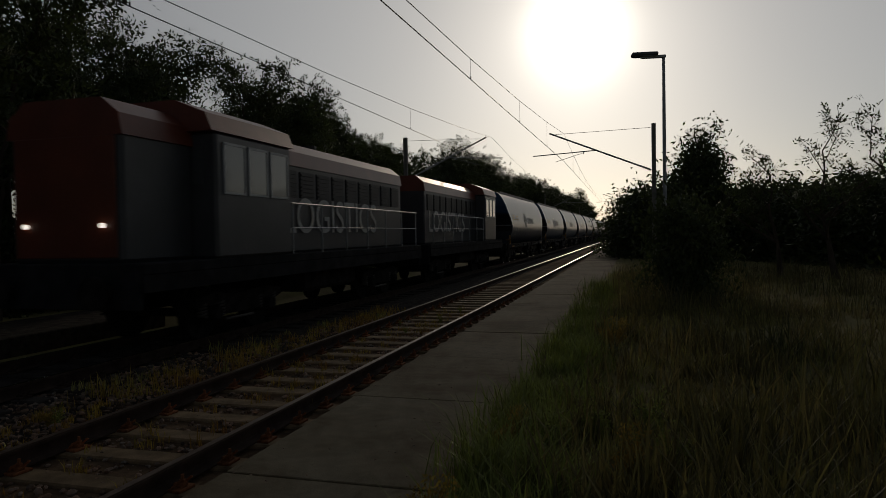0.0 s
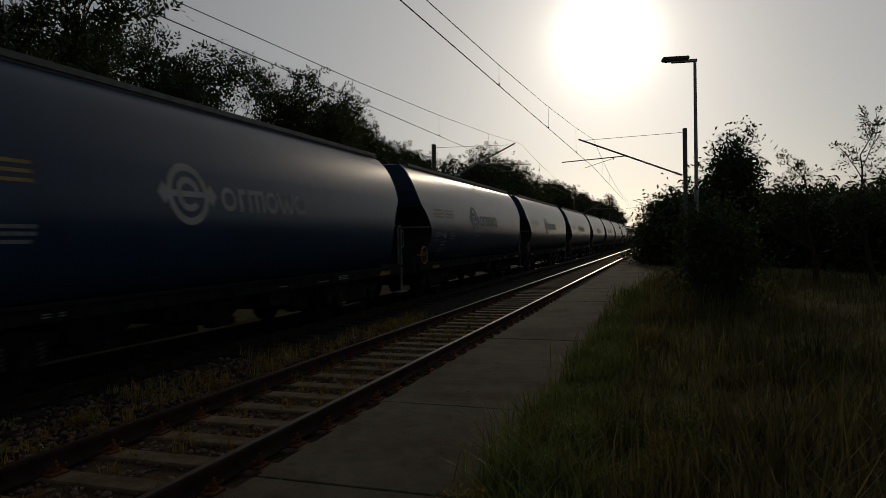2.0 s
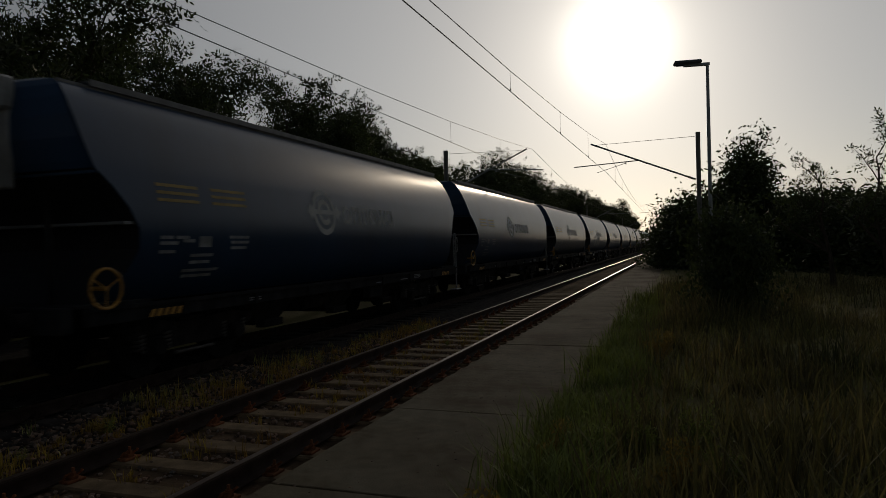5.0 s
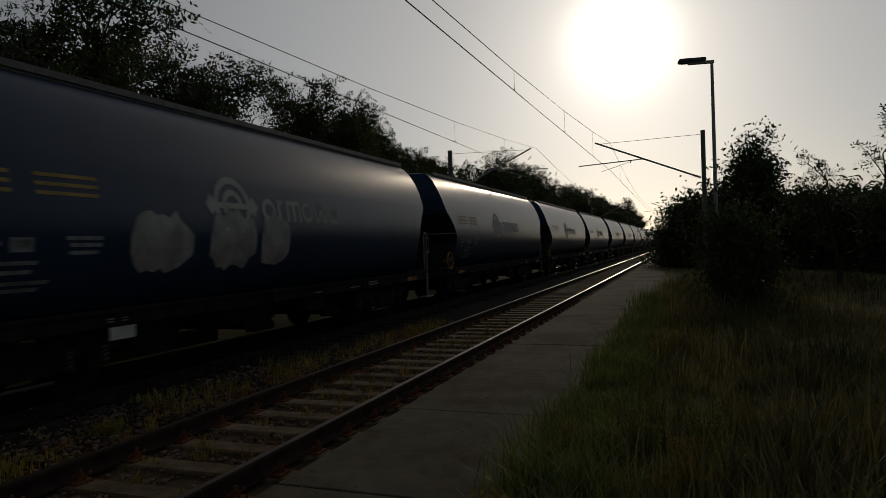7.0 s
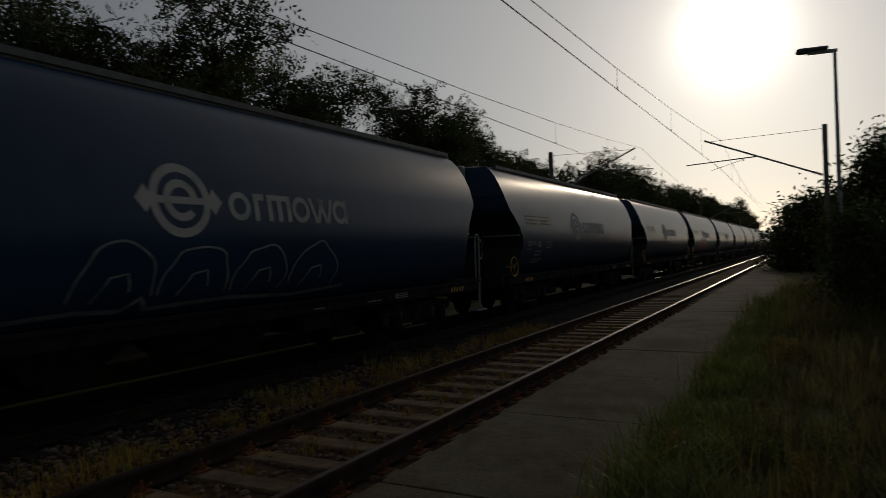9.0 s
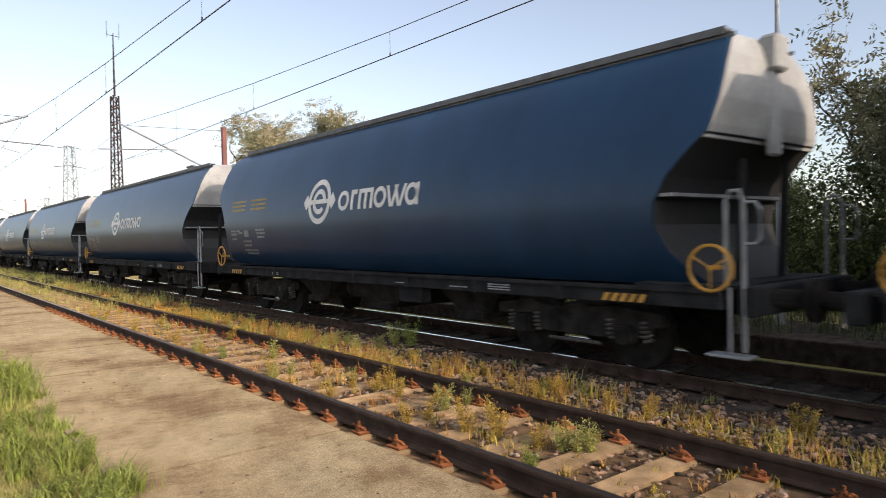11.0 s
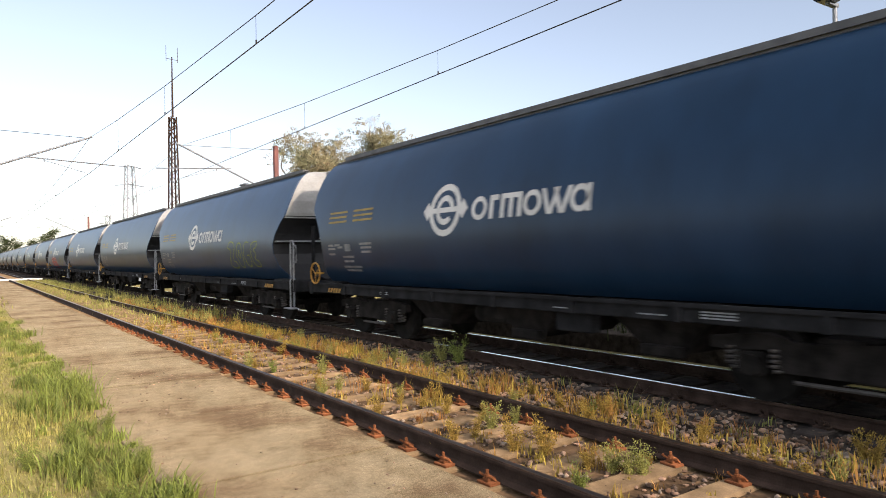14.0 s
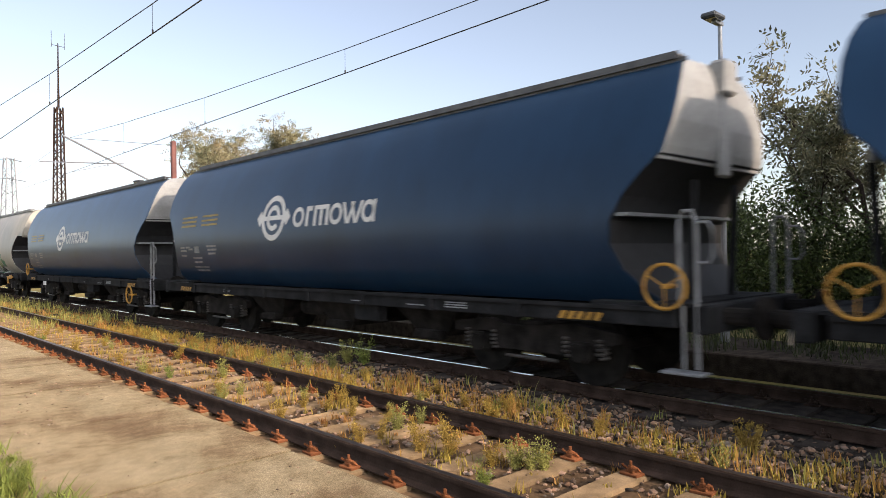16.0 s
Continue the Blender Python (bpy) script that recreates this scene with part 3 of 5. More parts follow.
def make_wagon(kind):
    grey = kind == "grey"
    w = tagged(empty("hopper_wagon"), "pale beige grain hopper wagon with colourful spray paint" if grey else "dark blue grain hopper wagon with white ring emblem", "freight wagon", "wagons of the train")
    paint = "wagon_grey" if grey else "wagon_blue"
    L = BODY_L / 2
    hopper_body(w, paint)
    for s in (-1, 1):
        end_panel(w, s, "wagon_grey" if grey else "end_grey" if s > 0 else "wagon_blue")
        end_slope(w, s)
    # roof walkway and hatch line
    for s in (-1, 1):
        bm = box(B(), s * 0.70 - 0.09, s * 0.70 + 0.09, -L + 0.6, L - 0.15, 4.085, 4.11)
        box(bm, s * 0.78 - 0.012, s * 0.78 + 0.012, -L + 0.6, L - 0.15, 4.04, 4.13)
        box(bm, s * 0.74 - 0.01, s * 0.74 + 0.01, -L + 0.1, L - 0.05, 4.0, 4.05)
        for k in range(9):
            y = -L + 1.2 + k * (BODY_L - 2.4) / 8
            box(bm, s * 0.70 - 0.03, s * 0.70 + 0.03, y - 0.03, y + 0.03, 3.88, 4.085)
        part("roof_walkway", bm, "end_grey" if grey else "walkway", w)
    bm = box(B(), -0.36, 0.36, -L + 0.9, L - 0.9, 4.06, 4.15, 0.03)
    part("roof_hatch", bm, paint, w)
    # frame
    L = BODY_L / 2 + 0.28
    for s in (-1, 1):
        bm = box(B(), s * 1.33 - 0.05, s * 1.33 + 0.05, -L + 0.2, L - 0.2, 0.90, 1.12, 0.015)
        box(bm, s * 1.39 - 0.03, s * 1.39 + 0.03, -L + 0.2, L - 0.2, 1.08, 1.13)
        for k in range(7):
            y = -L + 1.9 + k * (BODY_L - 3.8) / 6
            box(bm, s * 1.40 - 0.02, s * 1.40 + 0.02, y - 0.05, y + 0.05, 0.9, 1.1)
        part("solebar", bm, "frame_dark", w)
    bm = box(B(), -0.3, 0.3, -L, L, 0.86, 1.08)
    part("centre_sill", bm, "running_gear", w)
    for s in (-1, 1):
        yb = s * (L + 0.05)
        bm = box(B(), -1.32, 1.32, yb - 0.1, yb + 0.1, 0.84, 1.16, 0.02)
        part("buffer_beam", bm, "frame_dark", w)
        part("end_ledge", box(B(), -1.44, 1.44, s * (L - 0.86) - 0.12, s * (L - 0.86) + 0.12, 2.17, 2.21), "galvanised", w)
        for x in (-0.875, 0.875):
            bm = tube(B(), [(x, yb, 1.02), (x, yb + s * 0.40, 1.02)], 0.10, 12)
            disc(bm, (x, yb + s * 0.50, 1.02), "y", 0.23, 0.05, 18)
            tube(bm, [(x, yb + s * 0.3, 1.02), (x, yb + s * 0.5, 1.02)], 0.07, 10)
            part("buffer", bm, "running_gear", w)
        bm = tube(B(), [(0, yb, 0.98), (0, yb + s * 0.35, 0.93), (0, yb + s * 0.55, 0.9)], 0.045, 8)
        part("coupling", bm, "running_gear", w)
        bm = box(B(), -1.3, 1.3, s * (L - 0.72) - 0.62, s * (L - 0.72) + 0.62, 1.125, 1.165)
        part("end_platform", bm, "frame_dark", w)
        # end rails on the platform
        for x in (-1.30, 1.30):
            if s < 0 or (grey and x > 0):
                continue
            ya, yb, yc = L - 0.18, L + 0.02, L + 0.20
            bm = tube(B(), [(x, ya, 1.16), (x, ya, 2.08), (x, ya + 0.05, 2.19), (x, yb - 0.05, 2.19), (x, yb, 2.08), (x, yb, 0.46)], 0.024, 8)
            tube(bm, [(x, yb, 2.06), (x, yc - 0.05, 2.06), (x, yc, 1.98), (x, yc, 1.68), (x, yc - 0.05, 1.62), (x, yb, 1.62)], 0.018, 6)
            part("handrail", bm, "rail_grey", w)
        # sloping hopper brace and steps
        for x in (-0.55, 0.55):
            part("end_post", tube(B(), [(x, s * (L - 0.43), 1.16), (x, s * (L - 0.36), 2.6)], 0.05, 6), "frame_dark", w)
        bm = box(B(), -0.13, 0.13, s * (L - 0.25) - 0.05, s * (L - 0.25) + 0.05, 2.65, 4.0, 0.03)
        box(bm, -0.16, 0.16, s * (L - 0.22) - 0.14, s * (L - 0.22) + 0.10, 3.66, 4.10, 0.04)
        part("vent_duct", bm, "end_grey" if not grey else "wagon_grey", w, "pale end vent box")
        if s > 0 and not grey:
            bm = tube(B(), [(1.34, L - 0.12, 0.42), (1.34, L - 0.12, 1.15)], 0.018, 6)
            box(bm, 1.20, 1.44, L - 0.36, L + 0.12, 0.40, 0.43, 0.008)
            part("shunter_step", bm, "rail_grey", w)
        # striped yellow edge
        bm = B()
        for k in range(5):
            y = s * (L - 1.45) + k * 0.13 - 0.3
            v = [bm.verts.new(p) for p in ((1.432, y, 0.93), (1.432, y + 0.075, 0.93), (1.432, y + 0.135, 1.03), (1.432, y + 0.06, 1.03))]
            bm.faces.new(v)
        part("warning_stripe", bm, "yellow", w)
    if grey:
        ye = L - 0.45
        bm = tube(B(), [(-0.42, L - 0.22, 1.2), (-0.42, L - 0.22, 3.5)], 0.022, 6)
        tube(bm, [(-0.78, L - 0.22, 1.2), (-0.78, L - 0.22, 3.5)], 0.022, 6)
        for k in range(8):
            tube(bm, [(-0.42, L - 0.22, 1.4 + k * 0.28), (-0.78, L - 0.22, 1.4 + k * 0.28)], 0.014, 5)
        part("end_ladder", bm, "yellow", w, "yellow and dark end ladder")
        part("end_brace", tube(B(), [(0.45, ye + 0.12, 2.72), (0.72, ye - 0.22, 2.2), (0.62, ye - 0.05, 1.5), (0.6, ye, 1.17)], 0.055, 8), "orange_brace", w, "bent orange-red end brace")
        bm = box(B(), 1.42, 1.47, L - 2.1, L - 1.0, 0.94, 1.0, 0.01)
        box(bm, 1.40, 1.45, L - 1.75, L - 1.35, 0.88, 1.06, 0.015)
        box(bm, 1.42, 1.48, L - 2.0, L - 1.85, 0.66, 0.94, 0.02)
        part("changeover_lever", bm, "yellow", w, "yellow changeover lever")
    if not grey:
        hand_wheel(w, -1)
    for y in (-L + 2.55, L - 2.55):
        bogie(w, y)
    # outlet chutes and brake gear
    for y in (-2.6, 0.0, 2.6):
        bm = B()
        v = [bm.verts.new(p) for p in ((-1.1, y - 1.0, 1.12), (1.1, y - 1.0, 1.12), (1.1, y + 1.0, 1.12), (-1.1, y + 1.0, 1.12), (-0.8, y - 0.3, 0.42), (0.8, y - 0.3, 0.42), (0.8, y + 0.3, 0.42), (-0.8, y + 0.3, 0.42))]
        for q in ((0, 1, 5, 4), (1, 2, 6, 5), (2, 3, 7, 6), (3, 0, 4, 7), (4, 5, 6, 7)):
            bm.faces.new([v[i] for i in q])
        box(bm, 0.78, 0.98, y - 0.32, y + 0.32, 0.38, 0.52, 0.02)
        part("outlet_chute", bm, "running_gear", w)
    for yy, wd, rows_ in ((1.1, 0.3, 1), (2.6, 0.42, 1), (3.5, 0.45, 3), (-3.9, 0.3, 2)):
        bm = B()
        for k in range(rows_):
            box(bm, 1.38, 1.385, yy, yy + wd, 0.96 + k * 0.035, 0.978 + k * 0.035)
        tagged(part("frame_marking", bm, "stencil_pale", w, "pale stencilled marking lines on the frame"), kind="stuff")
    bm = tube(B(), [(0.75, -1.35, 0.72), (0.75, -0.55, 0.72)], 0.17, 14)
    part("air_tank", bm, "running_gear", w)
    bm = box(B(), 1.05, 1.25, 1.0, 1.7, 0.62, 0.9, 0.02)
    part("brake_box", bm, "frame_dark", w)
    if not grey:
        emblem(w)
    return w


def hand_wheel(w, s):
    L = BODY_L / 2 + 0.28
    bm = B()
    c = (1.42, s * (L - 0.45 if s < 0 else L - 0.3), 1.36)
    tube(bm, [(c[0], c[1] + math.cos(a) * 0.25, c[2] + math.sin(a) * 0.25) for a in [2 * math.pi * i / 24 for i in range(24)]], 0.020, 6, closed=True)
    for a in (0.5, 2.6, 4.7):
        tube(bm, [c, (c[0], c[1] + math.cos(a) * 0.26, c[2] + math.sin(a) * 0.26)], 0.009, 5)
    tube(bm, [(1.2, c[1], c[2]), (1.43, c[1], c[2])], 0.03, 6)
    part("hand_wheel", bm, "yellow", w, "yellow hand brake wheel")


def emblem(w):
    """Plain white ring, arrows and a row of white shapes."""
    f = -BODY_L / 2
    y, z = f + 5.65, 2.53
    bm = ring_patch(B(), y, z, 0.35, 0.46)
    ring_patch(bm, y, z, 0.16, 0.26, a0=0.0, a1=318.0)
    patch(bm, y - 0.46, y + 0.46, z - 0.045, z + 0.045, 0.009)
    for s in (-1, 1):
        v = [bm.verts.new((side_x(z + dz) + 0.009, y + s * dy, z + dz)) for dy, dz in ((0.44, -0.06), (0.52, -0.17), (0.66, 0.0), (0.52, 0.17), (0.44, 0.06))]
        bm.faces.new(v)
    part("ring_emblem", bm, "white", w, "white ring emblem with two arrow tips")
    x, zc = f + 6.42, 2.50

    def shape(fill):
        bm = B()
        fill(bm)
        part("name_shape", bm, "white", w, "white painted rounded shape")

    def bowl(bm, yc, hw):
        ring_patch(bm, yc, zc, 0.115, 0.195, sy=hw / 0.195, n=20)
    shape(lambda bm: bowl(bm, x + 0.20, 0.20))
    shape(lambda bm: (patch(bm, x + 0.47, x + 0.56, zc - 0.19, zc + 0.19), patch(bm, x + 0.56, x + 0.68, zc + 0.1, zc + 0.19, n=1)))
    shape(lambda bm: ([patch(bm, x + 0.74 + k * 0.2, x + 0.83 + k * 0.2, zc - 0.19, zc + 0.19) for k in range(3)], patch(bm, x + 0.83, x + 1.14, zc + 0.11, zc + 0.19, n=1)))
    shape(lambda bm: bowl(bm, x + 1.46, 0.2))
    shape(lambda bm: [patch(bm, x + (1.78, 1.81, 2.02, 2.05)[k], x + (1.86, 1.89, 2.10, 2.13)[k], zc - 0.19, zc + 0.19, slant=(-0.35, 0.35, -0.35, 0.35)[k]) for k in range(4)])
    shape(lambda bm: (bowl(bm, x + 2.42, 0.19), patch(bm, x + 2.53, x + 2.62, zc - 0.19, zc + 0.19)))
    for g in (1.05, 2.2):
        for k in range(3):
            part("yellow_line", patch(B(), f + g, f + g + 0.85, 2.50 + k * 0.105, 2.545 + k * 0.105, n=1), "stencil_yellow", w, "faded yellow painted line")
    bm = B()
    for k, (ya, yb, zz) in enumerate(((1.05, 1.3, 1.98), (1.36, 1.62, 1.98), (1.05, 1.4, 1.9), (1.5, 1.75, 1.93), (1.05, 1.35, 1.78), (1.9, 2.1, 1.95), (1.9, 2.1, 1.90), (1.7, 2.2, 1.72), (1.7, 2.15, 1.62), (2.55, 3.05, 1.99), (2.6, 3.05, 1.91), (2.6, 3.0, 1.82), (1.6, 2.4, 1.5), (1.65, 2.3, 1.42))):
        patch(bm, f + ya, f + yb, zz, zz + 0.045, n=1)
    patch(bm, f + 1.85, f + 2.12, 1.86, 2.02, n=1)
    tagged(part("stencil_block", bm, "stencil_pale", w, "pale stencilled data block with faded writing"), kind="stuff")


def spray(w, which):
    f = -BODY_L / 2
    red = which == "red"
    if red:
        bm = blob(B(), f + 3.6, f + 7.5, 1.15, 2.28, seed=1, n=40)
        part("spray_fill", bm, "spray_red", w, "red bubble-shaped spray paint")
        bm = B()
        for k in range(4):
            y = f + 3.95 + k * 0.86
            stroke(bm, [(y, 1.32), (y + 0.02, 1.75), (y - 0.12, 2.02), (y + 0.18, 2.17), (y + 0.5, 2.05), (y + 0.46, 1.72)], 0.02, 0.012)
            stroke(bm, [(y + 0.2, 1.9), (y + 0.32, 1.62), (y + 0.58, 1.36), (y + 0.66, 1.26)], 0.016, 0.012)
        stroke(bm, [(f + 7.2, 2.1), (f + 7.45, 1.75), (f + 7.75, 1.6), (f + 8.0, 1.3)], 0.03, 0.012)
        part("spray_outline", bm, "spray_white", w, "pale spray outlines")
        blob_b = blob(B(), f + 7.85, f + 8.6, 1.6, 1.95, seed=3, n=8)
        part("spray_tag", blob_b, "stencil_pale", w, "small pale spray tag")
        which = "lime"
    if which == "lime":
        y = f + 9.65
        wide = 0.68
        loops = (((0.1, 1.95), (0.35, 2.15), (0.95, 2.12), (1.1, 1.9), (0.55, 1.55), (1.05, 1.5), (1.0, 1.3), (0.1, 1.34), (0.15, 1.5), (0.6, 1.88), (0.1, 1.95)),
                 ((1.25, 1.75), (1.5, 2.1), (1.95, 2.08), (2.1, 1.7), (1.9, 1.35), (1.45, 1.33), (1.25, 1.75)),
                 ((1.5, 1.75), (1.65, 1.9), (1.82, 1.75), (1.68, 1.58), (1.5, 1.75)),
                 ((2.95, 2.08), (2.45, 2.12), (2.2, 1.75), (2.4, 1.36), (2.95, 1.4), (3.0, 1.72), (2.68, 1.7)),
                 ((3.95, 2.1), (3.3, 2.08), (3.12, 1.72), (3.3, 1.38), (3.95, 1.36), (3.95, 1.52), (3.45, 1.6), (3.85, 1.74), (3.42, 1.86), (3.95, 1.94), (3.95, 2.1)))
        for lp in loops:
            part("spray_outline", stroke(B(), [(y + a * wide, c + 0.13) for a, c in lp], 0.018, 0.012, True), "spray_lime", w, "thin yellow-green spray outline")
    if which == "white":
        bm = B()
        rng = random.Random(6)
        for k in range(4):
            y = f + 4.3 + k * 1.15
            arc = [(y + 0.5 - 0.55 * math.cos(a) * rng.uniform(0.8, 1.1), 1.55 + 0.5 * math.sin(a) * rng.uniform(0.75, 1.05)) for a in [math.pi * (i / 9 * 1.25 - 0.12) for i in range(10)]]
            stroke(bm, arc, 0.014, 0.012, True)
            stroke(bm, [(y + 0.25, 1.35), (y + 0.4, 1.62), (y + 0.62, 1.66), (y + 0.7, 1.45)], 0.013, 0.012)
        stroke(bm, [(f + 3.4, 1.36), (f + 3.5, 1.2), (f + 4.4, 1.25), (f + 5.0, 1.22), (f + 5.2, 1.36), (f + 5.35, 1.22), (f + 6.6, 1.27), (f + 8, 1.22), (f + 9.2, 1.3)], 0.028, 0.012)
        part("spray_outline", bm, "stencil_pale", w, "thin pale spray outlines")
    if which == "fill":
        for k, (a, b, h) in enumerate(((3.5, 4.68, 2.45), (5.05, 6.2, 2.52), (6.35, 7.2, 2.48))):
            part("spray_fill", blob(B(), f + a, f + b, 1.5, h, 0.012, seed=k, n=10), "spray_faded", w, "pale grey spray-painted shape")
    if which == "grey":
        part("data_panel", patch(B(), f + 0.78, f + 2.5, 1.2, 2.2, n=20), "panel_blue", w, "blue-grey data panel")
        part("data_panel", patch(B(), f + 6.45, f + 7.85, 2.0, 2.5, n=12), "panel_blue", w, "blue-grey data panel")
        bm = B()
        for k in range(5):
            patch(bm, f + 0.98, f + 1.25, 1.98 - k * 0.11, 2.03 - k * 0.11, 0.011, n=1)
            patch(bm, f + 1.73, f + 2.38, 2.05 - k * 0.075, 2.085 - k * 0.075, 0.011, n=1)
        tagged(part("stencil_block", bm, "stencil_pale", w, "pale stencilled data block with faded writing"), kind="stuff")
        # a row of thirteen heavy slanted shapes
        for k in range(13):
            bm = B()
            y = f + 3.40 + k * 0.5
            h, z0, sl = 0.40 + 0.012 * k, 2.62, 0.3
            patch(bm, y + 0.02, y + 0.17, z0, z0 + h, slant=sl)
            patch(bm, y - 0.04, y + 0.22, z0, z0 + 0.075, slant=sl, n=1)
            if k % 3 != 1:
                patch(bm, y + 0.0 + sl * (h - 0.1), y + 0.40 + sl * (h - 0.1), z0 + h - 0.10, z0 + h, slant=sl, n=1)
            if k % 3 != 0:
                patch(bm, y + 0.15 + sl * h * 0.42, y + 0.36 + sl * h * 0.42, z0 + h * 0.42, z0 + h * 0.42 + 0.09, slant=sl, n=1)
            if k % 2:
                patch(bm, y + 0.27, y + 0.40, z0, z0 + h * 0.9, slant=sl)
            elif k % 4:
                patch(bm, y + 0.17, y + 0.40, z0, z0 + 0.085, slant=sl, n=1)
            part("name_shape", bm, "name_brown", w, "heavy dark brown slanted painted shape")
        # small many-coloured spray picture
        rng = random.Random(12)
        part("spray_fill", blob(B(), f + 3.6, f + 6.4, 1.35, 2.42, 0.008, 2), "spray_blue", w, "light blue spray paint")
        for k in range(9):
            y = f + 3.65 + k * 0.36
            bm = patch(B(), y, y + rng.uniform(0.2, 0.34), 1.32, rng.uniform(1.75, 2.2), 0.011, rng.uniform(-0.35, 0.35))
            part("spray_bar", bm, ("spray_purple", "spray_green", "spray_purple", "spray_purple")[k % 4], w, "dark slanted spray bar")
        for k in range(7):
            y = f + 3.75 + k * 0.5
            bm = stroke(B(), [(y, 1.35), (y + 0.12, 1.78), (y + 0.3, 1.5), (y + 0.42, 1.95), (y + 0.5, 1.6)], 0.03, 0.014)
            part("spray_line", bm, ("panel_blue", "spray_lime", "spray_white", "spray_purple")[k % 4], w)
        for a, c in ((3.8, 4.8), (5.3, 5.8), (6.3, 7.2)):
            part("spray_base", blob(B(), f + a, f + c, 1.14, 1.46, 0.014, int(a * 9), 9), "spray_yellow", w, "yellow spray patch")
        for a, c, za, zc in ((5.75, 6.35, 1.75, 2.12), (3.4, 3.75, 1.5, 1.85), (6.3, 6.7, 1.9, 2.12), (4.3, 4.5, 2.05, 2.35)):
            part("spray_accent", blob(B(), f + a, f + c, za, zc, 0.016, int(c * 7), 7), "spray_red", w, "red spray accent")
        # large outlined spray picture
        for a, c, za, zc in ((7.0, 7.5, 1.5, 2.1), (8.2, 8.7, 1.85, 2.3), (9.0, 9.5, 1.85, 2.26), (9.95, 10.4, 1.9, 2.32), (10.7, 11.15, 1.75, 2.12), (11.1, 11.7, 1.45, 1.85), (8.4, 9.2, 1.13, 1.35), (10.0, 10.7, 1.13, 1.32)):
            bm = B()
            for k in range(6):
                y = f + a + (c - a) * (k + 0.5) / 6
                stroke(bm, [(y + rng.uniform(-0.08, 0.08), za), (y, (za + zc) / 2), (y + rng.uniform(-0.1, 0.1), zc - rng.uniform(0, 0.35) * (zc - za))], 0.055, 0.009 + 0.0002 * k)
            part("spray_fog", bm, "spray_green", w, "ragged green spray haze")
        for k, (a, c) in enumerate(((7.35, 8.35), (8.3, 9.25), (9.2, 10.1), (10.05, 11.1))):
            y = f + a
            wd = c - a
            d = (-0.03, -0.17, -0.06, -0.15)[k]
            part("spray_shade", patch(B(), y + 0.1, y + wd * 0.9, 1.2, 1.66 + d, 0.0105, (-0.3, 0.25, -0.2, 0.3)[k], 10), "black", w, "black spray shading")
            bm = patch(B(), y + 0.02, y + wd * 0.8, 1.98 + d, 2.13 + d, 0.012, (0.6, -0.3, 0.5, -0.2)[k], 6)
            patch(bm, y + wd * 0.22, y + wd * 0.45, 1.55 + d, 2.0 + d, 0.0125, (-0.25, 0.4, -0.3, 0.3)[k], 8)
            patch(bm, y + wd * 0.66, y + wd * 0.82, 1.62 + d, 2.0 + d, 0.013, 0.35, 8)
            part("spray_letter", bm, "spray_lime", w, "yellow-green angular spray shape")
            bm = stroke(B(), [(y - 0.06, 1.92 + d), (y + 0.06, 2.22 + d), (y + wd * 0.5, 2.1 + d), (y + wd * 1.05, 2.24 + d), (y + wd * 0.9, 1.98 + d), (y + wd * 0.78, 1.86 + d), (y + wd * 1.06, 1.46 + d), (y + wd * 0.74, 1.32 + d), (y + wd * 0.62, 1.66 + d)], 0.024, 0.017)
            stroke(bm, [(y + wd * 0.45, 1.9 + d), (y + wd * 0.16, 1.6 + d), (y + wd * 0.46, 1.4 + d), (y + wd * 0.04, 1.26 + d)], 0.024, 0.017)
            part("spray_outline", bm, "spray_white", w, "white spray outline")
        bm = B()
        for a in (7.7, 8.9, 10.6):
            stroke(bm, [(f + a, 1.2), (f + a + 0.32, 1.16), (f + a + 0.62, 1.34), (f + a + 1.0, 1.17)], 0.045, 0.02)
        part("spray_outline", bm, "spray_white", w, "white spray outline")


